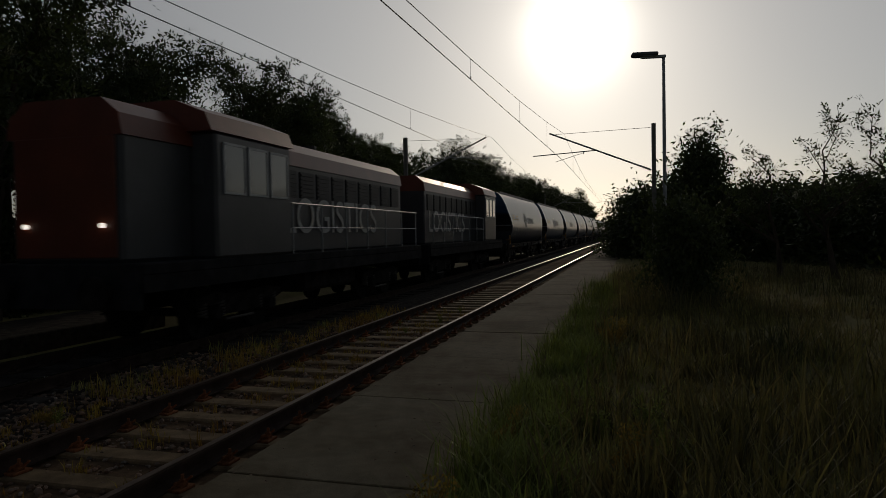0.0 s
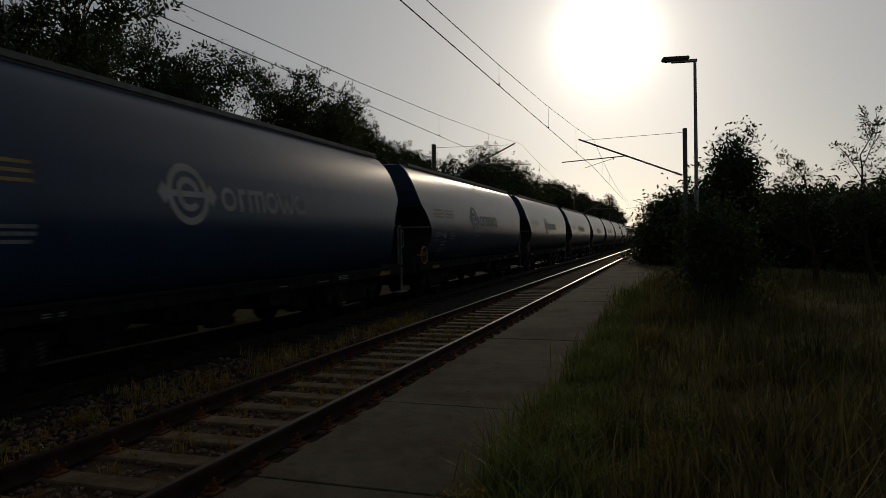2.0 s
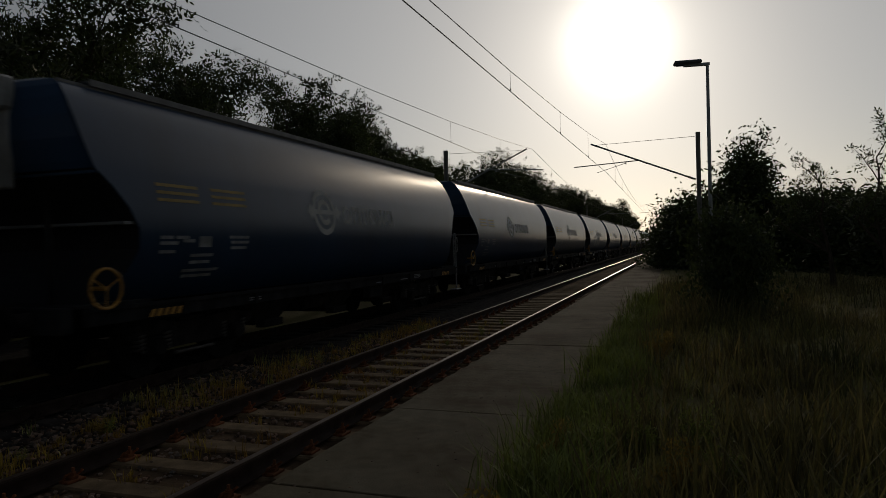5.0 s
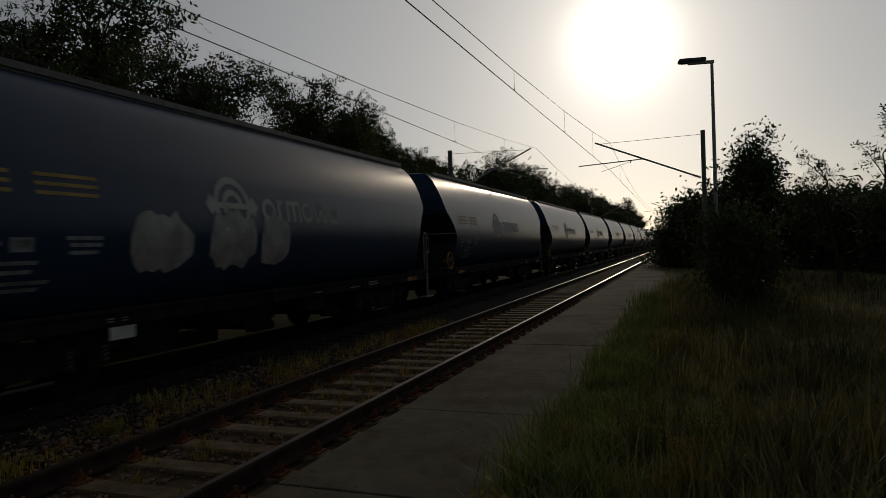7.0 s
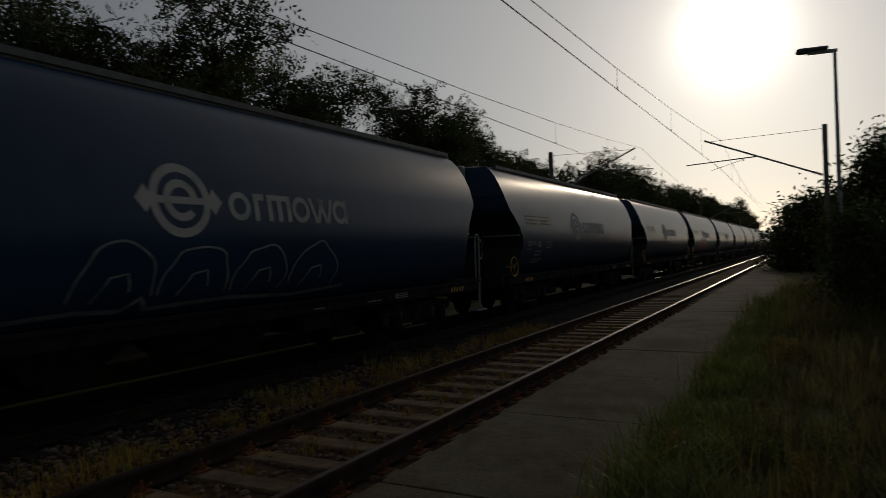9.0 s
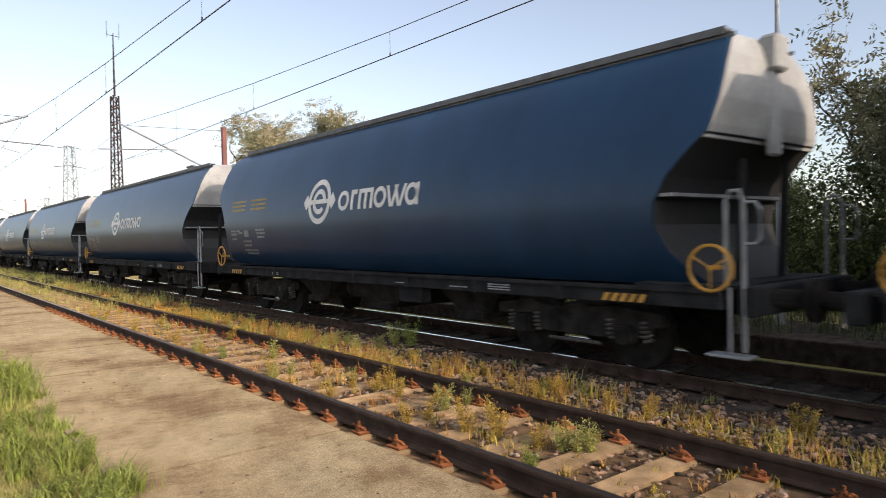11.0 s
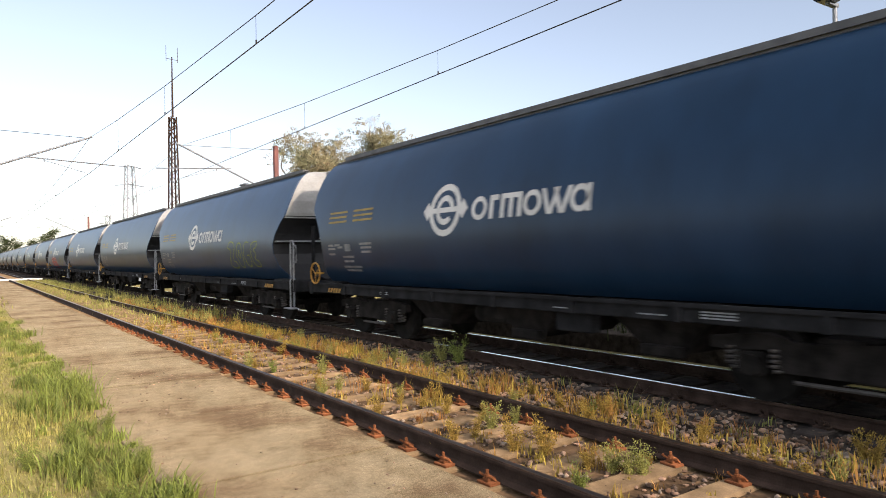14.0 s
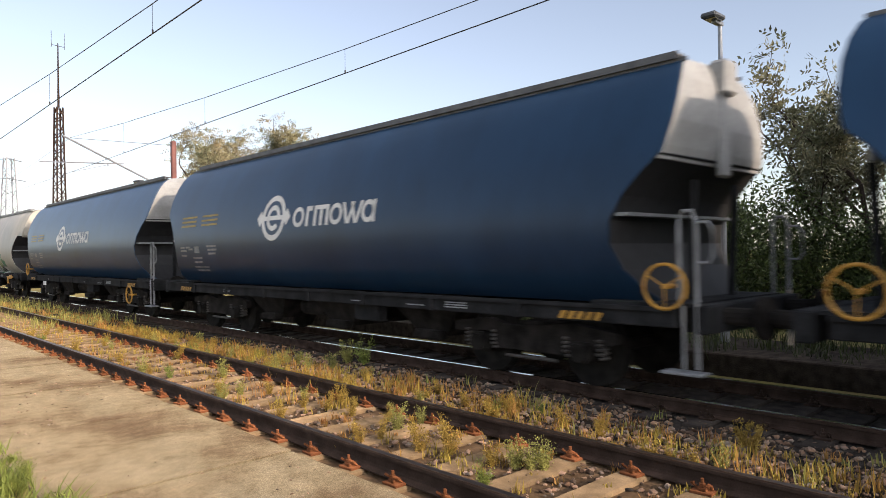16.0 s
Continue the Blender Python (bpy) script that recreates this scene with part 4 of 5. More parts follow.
def make_loco(word):
    """Hood locomotive: short hood and cab lead in -y."""
    w = tagged(empty("locomotive"), "orange and grey diesel hood locomotive with side walkways", "locomotive", "locomotives")
    L = 13.0
    # deck
    bm = box(B(), -1.45, 1.45, 0.0, L, 1.25, 1.42, 0.02)
    for s in (-1, 1):
        box(bm, s * 1.40 - 0.06, s * 1.40 + 0.06, 0.0, L, 1.0, 1.25)
    part("deck", bm, "frame_dark", w)
    bm = box(B(), -1.02, 1.02, 0.12, 1.75, 1.42, 3.35, 0.06)
    part("short_hood", bm, "loco_grey", w)
    part("nose_panel", box(B(), -0.92, 0.92, 0.09, 0.12, 1.5, 3.3, 0.01), "loco_orange", w, "dull orange nose panel")
    # cab
    bm = box(B(), -1.48, 1.48, 1.75, 4.3, 1.42, 3.55, 0.05)
    part("cab", bm, "loco_grey", w, "grey full-width driver's cab")
    bm = B()
    prof = [(-1.5, 3.55), (-1.38, 3.85), (-0.8, 4.08), (0.8, 4.08), (1.38, 3.85), (1.5, 3.55)]
    rings = [[bm.verts.new((x, y, z)) for x, z in prof] for y in (1.62, 4.42)]
    for j in range(5):
        bm.faces.new((rings[0][j], rings[0][j + 1], rings[1][j + 1], rings[1][j]))
    bm.faces.new(rings[0][::-1])
    bm.faces.new(rings[1])
    bm.faces.new((rings[0][0], rings[1][0], rings[1][5], rings[0][5]))
    part("cab_roof", bm, "loco_orange", w, "orange cab roof with bevelled sides")
    for s in (-1, 1):
        for k in range(3):
            y = 1.98 + k * 0.76
            bm = box(B(), s * 1.485 - 0.012, s * 1.485 + 0.012, y, y + 0.6, 2.55, 3.35, 0.0)
            wd = part("cab_window", bm, "glass", w, "dark side window")
            bm = box(B(), s * 1.49 - 0.02, s * 1.49 + 0.02, y - 0.04, y, 2.51, 3.39)
            box(bm, s * 1.49 - 0.02, s * 1.49 + 0.02, y + 0.6, y + 0.64, 2.51, 3.39)
            box(bm, s * 1.49 - 0.02, s * 1.49 + 0.02, y, y + 0.6, 3.35, 3.39)
            box(bm, s * 1.49 - 0.02, s * 1.49 + 0.02, y, y + 0.6, 2.51, 2.55)
            part("window_frame", bm, "galvanised", wd)
        bm = box(B(), s * 0.78 - 0.5, s * 0.78 + 0.5, 1.735, 1.75, 2.65, 3.35)
        part("windscreen", bm, "glass", w, "dark windscreen")
    # long hood
    bm = box(B(), -1.02, 1.02, 4.3, 12.3, 1.42, 3.35, 0.04)
    part("long_hood", bm, "loco_grey", w)
    for ya, yb in ((0.1, 1.78), (4.35, 12.3)):
        bm = B()
        prof = [(-1.06, 3.3), (-1.0, 3.62), (-0.7, 3.86), (0.7, 3.86), (1.0, 3.62), (1.06, 3.3)]
        rings = [[bm.verts.new((x, y, z)) for x, z in prof] for y in (ya, yb)]
        for j in range(5):
            bm.faces.new((rings[0][j], rings[0][j + 1], rings[1][j + 1], rings[1][j]))
        bm.faces.new(rings[0][::-1])
        bm.faces.new(rings[1])
        bm.faces.new((rings[0][0], rings[1][0], rings[1][5], rings[0][5]))
        part("hood_roof", bm, "loco_orange", w, "orange hood top")
    bm = tube(B(), [(0, 8, 3.8), (0, 8, 4.1)], 0.22, 14)
    part("exhaust", bm, "black", w)
    for s in (-1, 1):
        for k in range(9):
            y = 4.7 + k * 0.83
            bm = box(B(), s * 1.03 - 0.015, s * 1.03 + 0.015, y, y + 0.66, 2.62, 3.2, 0.0)
            for j in range(6):
                box(bm, s * 1.05 - 0.012, s * 1.05 + 0.012, y + 0.04, y + 0.62, 2.66 + j * 0.09, 2.70 + j * 0.09)
            part("grille", bm, "black", w)
        # walkway rail
        bm = tube(B(), [(s * 1.42, 4.4, 2.45), (s * 1.42, 12.6, 2.45)], 0.022, 6)
        tube(bm, [(s * 1.42, 4.4, 1.95), (s * 1.42, 12.6, 1.95)], 0.016, 6)
        for k in range(7):
            y = 4.45 + k * 1.35
            tube(bm, [(s * 1.42, y, 1.4), (s * 1.42, y, 2.45)], 0.02, 6)
        part("walkway_rail", bm, "galvanised", w)
        bm = tube(B(), [(s * 0.7, 0.03, 1.98), (s * 0.7, 0.10, 1.98)], 0.035, 12)
        part("headlight", bm, "glow", w, "small lit headlight")
    # white lettering on the hood
    cu = bpy.data.curves.new("lettering", "FONT")
    cu.body, cu.size, cu.align_x, cu.extrude = word, 1.12, "LEFT", 0.004
    tob = new("lettering_source", cu)
    dg = bpy.context.evaluated_depsgraph_get()
    me = bpy.data.meshes.new_from_object(tob.evaluated_get(dg))
    bpy.data.objects.remove(tob)
    me.materials.clear()
    me.materials.append(M["white"])
    t = new("lettering", me)
    t.parent = w
    t.matrix_basis = pose(1.05, 4.75, 1.85, 90, 0, 90)
    t["label"] = "large white painted lettering"
    t2 = new("lettering", me)
    t2.parent, t2.matrix_basis = w, pose(-1.05, 11.9, 1.85, 90, 0, -90)
    t2["label"] = "large white painted lettering"
    for y in (3.1, 10.4):
        bogie(w, y)
    bm = box(B(), -1.2, 1.2, 5.3, 8.2, 0.55, 1.25, 0.08)
    part("fuel_tank", bm, "running_gear", w)
    for y, s in ((0.0, -1), (L, 1)):
        bm = box(B(), -1.4, 1.4, y - 0.06, y + 0.06, 0.75, 1.42, 0.02)
        part("buffer_beam", bm, "frame_dark", w)
        for x in (-0.875, 0.875):
            bm = tube(B(), [(x, y, 1.02), (x, y + s * 0.3, 1.02)], 0.11, 12)
            disc(bm, (x, y + s * 0.34, 1.02), "y", 0.24, 0.05, 18)
            part("buffer", bm, "running_gear", w)
    return w


# ---- overhead line ----
def mast(x, y, side, material, track_x, label, top=7.2, arm_z=6.95):
    """A line mast with its cantilever reaching over track_x."""
    w = tagged(empty("catenary_mast", pose(x, y, -0.2)), label, "line mast", "line masts")
    bm = B()
    box(bm, -0.11, 0.11, -0.11, 0.11, 0, top + 0.2, 0.02)
    part("post", bm, material, w)
    dx = track_x - x
    s = 1 if dx > 0 else -1
    bm = tube(B(), [(s * 0.14, 0, 5.0), (dx + s * 0.3, 0, arm_z + 0.22)], 0.045, 8)
    part("cantilever", bm, "galvanised", w)
    bm = tube(B(), [(s * 0.14, 0, top), (dx, 0, arm_z + 0.15)], 0.012, 5)
    part("stay_wire", bm, "wire", w)
    bm = tube(B(), [(dx - s * 2.2, 0, 6.15), (dx + s * 1.2, 0, 5.98)], 0.03, 6)
    tube(bm, [(dx - s * 1.5, 0, 6.05), (dx + s * 0.0, 0, 5.62)], 0.014, 6)
    tube(bm, [(dx - s * 1.5, 0, 6.12), (dx - s * 1.5, 0, 5.98)], 0.03, 6)
    part("steady_arm", bm, "galvanised", w)
    bm = B()
    for k in range(4):
        tube(bm, [(s * (0.2 + k * 0.09), 0, 5.02 + k * 0.04), (s * (0.24 + k * 0.09), 0, 5.035 + k * 0.04)], 0.075, 10)
    part("insulator", bm, "rail_rust", w)
    return w


def catenary(cx, supports, offs):
    w = tagged(empty("overhead_wires"), "overhead contact and carrier wires with droppers", "overhead wire", kind="structure")
    for (ya, oa), (yb, ob_) in zip(zip(supports, offs), zip(supports[1:], offs[1:])):
        n = 10
        con, car = [], []
        for k in range(n + 1):
            u = k / n
            y, x = ya + (yb - ya) * u, cx + oa + (ob_ - oa) * u
            con.append((x, y, 5.42 - 0.01 * 4 * u * (1 - u)))
            car.append((x, y, 6.92 - 1.2 * 4 * u * (1 - u)))
        part("contact_wire", tube(B(), con, 0.011, 5), "wire", w)
        part("carrier_wire", tube(B(), car, 0.009, 5), "wire", w)
        bm = B()
        for k in range(1, n):
            tube(bm, [con[k], car[k]], 0.004, 4)
            tube(bm, [(con[k][0], con[k][1], con[k][2]), (con[k][0], con[k][1], con[k][2] + 0.07)], 0.016, 5)
        part("droppers", bm, "wire", w)


# ---- trees ----
def tree_parts(seed, h, rad, leaves, material, base=0.28, leaf=0.11, name="tree", sparse=0.0):
    """Trunk and crown meshes of one tree of height h."""
    rng = random.Random(seed)
    bm = B()
    tips = []
    def limb(p, d, l, r, depth):
        pts = [p]
        q = p.copy()
        dd = d.copy()
        for _ in range(4):
            dd = (dd + Vector((rng.uniform(-0.22, 0.22), rng.uniform(-0.22, 0.22), rng.uniform(-0.05, 0.15)))).normalized()
            q = q + dd * (l / 4)
            pts.append(q.copy())
        tube(bm, pts, r, 6 if depth < 2 else 4, r * 0.45)
        if depth >= 2:
            tips.extend(pts[1:])
        if depth < 3:
            for k in range(4 if depth == 0 else 3):
                u = pts[2 + (k % 3)]
                a = rng.uniform(0, 6.28)
                side = Vector((math.cos(a), math.sin(a), rng.uniform(0.1, 0.8)))
                limb(u, (dd * 0.4 + side).normalized(), l * rng.uniform(0.5, 0.75), r * 0.5, depth + 1)
    limb(Vector((0, 0, 0)), Vector((0, 0, 1)), h * 0.55, h * 0.018 + 0.03, 0)
    top = max(t.z for t in tips)
    wide = max(math.hypot(t.x, t.y) for t in tips)
    sz, sw = h * 0.95 / top, rad / max(0.1, wide)
    for v in bm.verts:
        v.co = Vector((v.co.x * (sw if v.co.z > h * 0.2 else 1 + (sw - 1) * v.co.z / (h * 0.2)), v.co.y * (sw if v.co.z > h * 0.2 else 1 + (sw - 1) * v.co.z / (h * 0.2)), v.co.z * sz))
    tips = [Vector((t.x * sw, t.y * sw, t.z * sz)) for t in tips]
    tips = [t for t in tips if t.z > h * base]
    V, Fc = [], []
    nr = np.random.RandomState(seed)
    # feathered sprays: six leaflets along a drooping stalk
    for i in range(leaves // 6):
        t = np.array(tips[nr.randint(len(tips))])
        base_at = t + nr.normal(0, 1, 3) * (0.036 * h * (1 - sparse * 0.3)) * (1, 1, 0.6)
        if base_at[2] < h * base * 0.7:
            continue
        out = np.array((t[0], t[1], 0.0)) / max(0.3, rad)
        d = nr.normal(0, 0.7, 3) + out * 0.6 + np.array((0, 0, 0.25))
        d /= np.linalg.norm(d) + 1e-6
        side = np.cross(d, nr.normal(0, 1, 3))
        side /= np.linalg.norm(side) + 1e-6
        up = np.cross(side, d)
        reach = leaf * nr.uniform(3.2, 5.2)
        for k in range(6):
            f = (k + 1) / 6
            c = base_at + d * reach * f - np.array((0, 0, 0.35 * reach * f * f))
            u = d * 0.55 + side * (1 if k % 2 else -1) * 0.85 + up * nr.uniform(-0.25, 0.25)
            if k == 5:
                u = d + up * 0.1
            u = u / np.linalg.norm(u)
            q = np.cross(u, up)
            l, s = leaf * nr.uniform(0.8, 1.25) * (1.1 - 0.4 * f), leaf * nr.uniform(0.26, 0.4)
            o = len(V)
            V += [tuple(c), tuple(c + u * l + q * s), tuple(c + u * l * 2), tuple(c + u * l - q * s)]
            Fc.append((o, o + 1, o + 2, o + 3))
    return bm, V, Fc


def make_tree(name, seed, h, rad, leaves, material, label, category="tree", group="trees", **kw):
    w = tagged(empty(name), label, category, group)
    bm, V, Fc = tree_parts(seed, h, rad, leaves, material, **kw)
    part("trunk", bm, "bark", w)
    raw("crown", V, Fc, material, w)
    return w


def make_bush(name, seed, h, rad, leaves, material, label, group, leaf=0.1):
    """A dense shrub: stems and a dome of leaf clumps down to the ground."""
    w = tagged(empty(name), label, "bush", group)
    nr = np.random.RandomState(seed)
    clumps = []
    bm = B()
    for k in range(90):
        a, u = nr.uniform(0, 6.28), nr.uniform(0, 1) ** 0.6
        e = nr.uniform(0.0, 1.0)
        rr = rad * u * math.sqrt(max(0.05, 1 - 0.75 * e * e)) * nr.uniform(0.8, 1.15)
        clumps.append((math.cos(a) * rr, math.sin(a) * rr, h * e * nr.uniform(0.8, 1.02)))
        if k % 9 == 0:
            tube(bm, [(0.1 * math.cos(a), 0.1 * math.sin(a), 0), (clumps[-1][0] * 0.5, clumps[-1][1] * 0.5, clumps[-1][2] * 0.6), clumps[-1]], 0.03, 5, 0.01)
    tagged(part("stem", bm, "bark", w), kind="stuff")
    V, Fc = [], []
    for i in range(leaves):
        c = np.array(clumps[nr.randint(len(clumps))]) + nr.normal(0, 1, 3) * min(0.1 * h, 0.42)
        if c[2] < 0.02:
            c[2] = nr.uniform(0, 0.3)
        u = nr.normal(0, 1, 3)
        u /= np.linalg.norm(u)
        q = np.cross(u, nr.normal(0, 1, 3))
        q /= np.linalg.norm(q) + 1e-6
        l, s = leaf * nr.uniform(0.7, 1.5), leaf * nr.uniform(0.35, 0.6)
        o = len(V)
        V += [tuple(c - u * l), tuple(c + q * s), tuple(c + u * l), tuple(c - q * s)]
        Fc.append((o, o + 1, o + 2, o + 3))
    raw("crown", V, Fc, material, w)
    return w
# ---- build: setting ----
ground()
track(SIDING_X, 0.0, False)
track(MAIN_X, MAIN_Z, True)

# ballast beds
def bed(name, cx, z, half, label, material="bed"):
    bm = B()
    prof = [(-half - 0.7, z - 0.34), (-half, z - 0.205), (half, z - 0.205), (half + 0.7, z - 0.34)]
    ys = [-260 + i * 10 for i in range(60)]
    rings = [[bm.verts.new((cx + x, y, zz)) for x, zz in prof] for y in ys]
    for a, b in zip(rings, rings[1:]):
        for j in range(3):
            bm.faces.new((a[j], a[j + 1], b[j + 1], b[j]))
    return tagged(part(name, bm, material), label, "track bed", kind="structure")


bed("siding_bed", SIDING_X, 0.0, 1.05, "sandy brown track bed of the siding")
# dark gravel, darkened further to carry the train's shade
bed("main_bed", MAIN_X, MAIN_Z, 1.6, "dark gravel bed of the main line with shade in its colour", "bed_dark_shaded")

# trees
TREES = [make_tree("tree", 11, 8.8, 3.4, 13200, "leaf", "leafy dark green locust tree behind the railway", leaf=0.10, base=0.15),
         make_tree("tree", 12, 9.3, 3.6, 13200, "leaf", "leafy dark green locust tree behind the railway", leaf=0.10, base=0.12),
         make_tree("tree", 13, 8.2, 3.2, 12600, "leaf", "leafy dark green locust tree behind the railway", leaf=0.10, base=0.12)]
rng = random.Random(21)
spots = []
y = 8.0
while y < 300:
    spots.append((-16.5 + rng.uniform(-1.5, 1.0) - (0.008 * y), y))
    if y < 120:
        spots.append((-19.5 + rng.uniform(-1.0, 1.0), y + 1.5))
    y += rng.uniform(2.2, 3.2) * (1 + y / 160)
for i, (x, y) in enumerate(spots):
    src = TREES[i % 3]
    m = pose(x, y, -0.2, 0, 0, rng.uniform(0, 360)) @ Matrix.Scale(rng.uniform(0.9, 1.1) * (1 + y / 500), 4)
    if i < 3:
        src.matrix_basis = m
    else:
        o = copy_thing(src, m)
        o.scale = m.to_scale()

# ---- build: train ----
fronts = {0: -0.45, 1: -0.4, 2: -0.45, 3: -0.4, 4: -0.1, 9: -0.2, 11: 0.0, 12: -0.35, 13: 0.0, 14: 0.35, 16: 0.35, 17: 0.0, 18: -0.33, 19: -0.3, 20: -0.2, 21: 0.1, 22: 0.02, 32: 0.0}
blue = make_wagon("blue")
grey = make_wagon("grey")
spray(grey, "grey")
sprayed = {15: "red", 18: "lime", 12: "white", 9: "fill", 8: "white", 2: "white"}
train = []
for i in range(33):
    off = float(np.interp(i, list(fronts), list(fronts.values())))
    y = FRONT_0 + PITCH * i + off + BODY_L / 2
    if i == 20:
        w = grey
    elif i == 0:
        w = blue
    else:
        w = copy_thing(blue, Matrix.Identity(4))
    train.append((w, y, 0))
for i in (14, 19, 21, 22):
    hand_wheel(train[i][0], 1)
for i, yy in ((21, -4.1), (9, -3.7), (20, -3.3), (20, -2.6), (17, 4.5)):
    part("label_plate", box(B(), 1.40, 1.42, yy - 0.2, yy + 0.2, 0.74, 0.90), "white", train[i][0], "small white label plate")
for o in list(train[22][0].children):
    if o.name.split(".")[0] == "hand_wheel" and min(v.co.y for v in o.data.vertices) < 0:
        bpy.data.objects.remove(o)
for o in train[21][0].children:
    if o.name.split(".")[0] == "hand_wheel" and min(v.co.y for v in o.data.vertices) > 0:
        o.location.y, o.location.z = -1.35, -0.68
for i, which in sprayed.items():
    spray(train[i][0], which)
loco = make_loco("LOGISTICS")
train.append((loco, 8.1, 0))
loco2 = copy_thing(loco, Matrix.Identity(4))
train.append((loco2, 35.2, 180))

for y in (37.0, -32.4, 100.0, -95.0, 165.0):
    mast(1.0, y, 1, "mast_concrete", SIDING_X, "grey catenary mast beside the siding platform")
    mast(-12.6, y, -1, "red_paint" if y < 0 else "mast_concrete", MAIN_X, "slim catenary mast behind the main line")
SUP = [-160, -95, -32.4, 37.0, 100, 165, 230]
catenary(SIDING_X, SUP, [0.2, 0.3, -0.2, 0.48, -0.2, 0.2, -0.2])
catenary(MAIN_X, SUP, [0.2, 0.3, 0.0, 0.62, -0.2, 0.2, -0.2])

# ---- platform of the siding ----
def platform():
    root = tagged(empty("pavement_platform"), "low worn concrete slab platform along the siding", "platform", kind="structure")
    r = random.Random(4)
    srcs = []
    for k in range(3):
        bm = box(B(), -0.985, 0.985, -1.236, 1.236, -0.15, 0.0, 0.006)
        for v in bm.verts:
            v.co.z += 0.006 * noise.noise(v.co * 1.7 + Vector((k * 7, 0, 0)))
        srcs.append(bm)
    obs = [part("slab", bm, "slab", root) for bm in srcs]
    for i in range(-36, 40):
        m = pose(-2.06 + r.uniform(-0.012, 0.012), i * 2.5 + 0.75, -0.13 + r.uniform(-0.004, 0.004), r.uniform(-0.08, 0.08), r.uniform(-0.25, 0.25), r.uniform(-0.2, 0.2))
        if i < -33:
            obs[i + 36].matrix_basis = m
        else:
            shared("slab", obs[i % 3], root, m)


platform()


def far_platform():
    # shade behind the train is put into this earth's colour
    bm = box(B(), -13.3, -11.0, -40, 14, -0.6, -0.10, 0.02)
    tagged(part("platform_far", bm, "bed_dark_shaded"), "low earthen platform behind the main line, coloured as if shaded", "platform", kind="structure")


far_platform()

stones("siding_gravel", 11000, [(-4.72, -3.45, -16, 14, -0.195), (-6.1, -4.95, -16, 14, -0.22)], 0.008, 0.034, "mixed pale and brown gravel between the siding rails", 3)
stones("ballast", 9000, [(-6.4, -5.0, -14, 8, -0.25), (-7.3, -6.4, -14, 10, -0.31)], 0.010, 0.042, "coarse grey and reddish ballast stones between the tracks", 4)
stones("grit", 900, [(-3.0, -1.1, -12, 10, -0.135)], 0.004, 0.016, "grit and small pebbles strewn over the platform", 6)


# ---- grass and weeds ----
def strip(n, x0, x1, y0, y1, z, s0, s1, seed, near=0.0, bare=-9.0):
    r = np.random.RandomState(seed)
    out = []
    for _ in range(n):
        y = r.uniform(0, 1) ** 1.6 * (y1 - y0) + y0 if near > 0 else r.uniform(y0, y1)
        x = r.uniform(x0, x1)
        if near < 0:
            y = y1 - r.uniform(0, 1) ** 1.6 * (y1 - y0)
        if noise.noise((x * 0.9, y * 0.5, 8.0)) + 0.5 * noise.noise((x * 2.3, y * 1.6, 5.0)) < bare:
            continue
        k = 0.55 + 0.9 * max(0, noise.noise((x * 0.7, y * 0.45, 3.0)) + 0.35)
        out.append((x, y, z, r.uniform(s0, s1) * k))
    return out


VERGE = strip(3200, -0.95, 7, 1.5, 30, -0.16, 0.7, 1.3, 1, 1) + strip(2600, -0.95, 6, -36, -1.5, -0.16, 0.25, 0.65, 2, -1, -0.4)
blades("verge_grass", VERGE, 15, 0.08, 0.30, 0.11, "grass", "yellow-green dry meadow grass beside the platform", 1, 0.0045, 1.1)
EDGE = strip(240, -1.25, -0.5, 2.2, 22, -0.15, 0.8, 1.5, 3, 1) + strip(200, -1.15, -0.45, -24, -2.5, -0.15, 0.35, 0.8, 4, -1)
TALL = strip(1500, -0.6, 9, 3.5, 30, -0.18, 0.7, 1.5, 12, 1)
blades("tall_weeds", TALL, 22, 0.2, 0.6, 0.13, "weed_dark", "tall dark green weeds in the rough ground beyond the platform", 7, 0.009, 0.7, "weeds")
blades("far_lawn", strip(1500, -1.0, 9, -85, -30, -0.15, 0.8, 1.4, 15), 14, 0.06, 0.22, 0.25, "grass", "sunlit meadow grass far down the platform", 12, 0.012, 0.9)
blades("lawn", strip(11000, -1.02, 4.5, -30, -1.5, -0.155, 0.7, 1.4, 14, -1, -0.42), 13, 0.02, 0.09, 0.09, "grass", "short sunlit yellow-green lawn", 11, 0.0035, 0.9)
blades("trodden_lawn", strip(1500, -0.95, 4.5, -1.8, 3.2, -0.155, 0.6, 1.1, 18), 13, 0.02, 0.08, 0.09, "grass", "short trodden lawn beside the platform", 19, 0.0035, 0.9)
blades("rust_weeds", strip(380, -6.55, -5.05, -34, -2, -0.25, 0.5, 1.15, 20) + strip(70, -4.75, -3.45, -22, -2, -0.2, 0.4, 0.8, 22), 17, 0.05, 0.27, 0.07, "weed_rust", "rust-orange dry weeds in the gravel", 21, 0.005, 0.7, "weeds")
blades("edge_grass", EDGE, 46, 0.12, 0.40, 0.11, "weed_green", "lush green grass clumps on the platform's edge", 2, 0.006, 1.2)
TRACK_W = strip(300, -4.75, -3.42, -20, 16, -0.2, 0.4, 0.9, 5) + strip(750, -6.3, -4.98, -20, 16, -0.24, 0.5, 1.2, 6)
blades("track_weeds", TRACK_W, 16, 0.05, 0.24, 0.07, "weed_dry", "dry orange and yellow weeds between the rails", 3, 0.005, 0.7, "weeds")
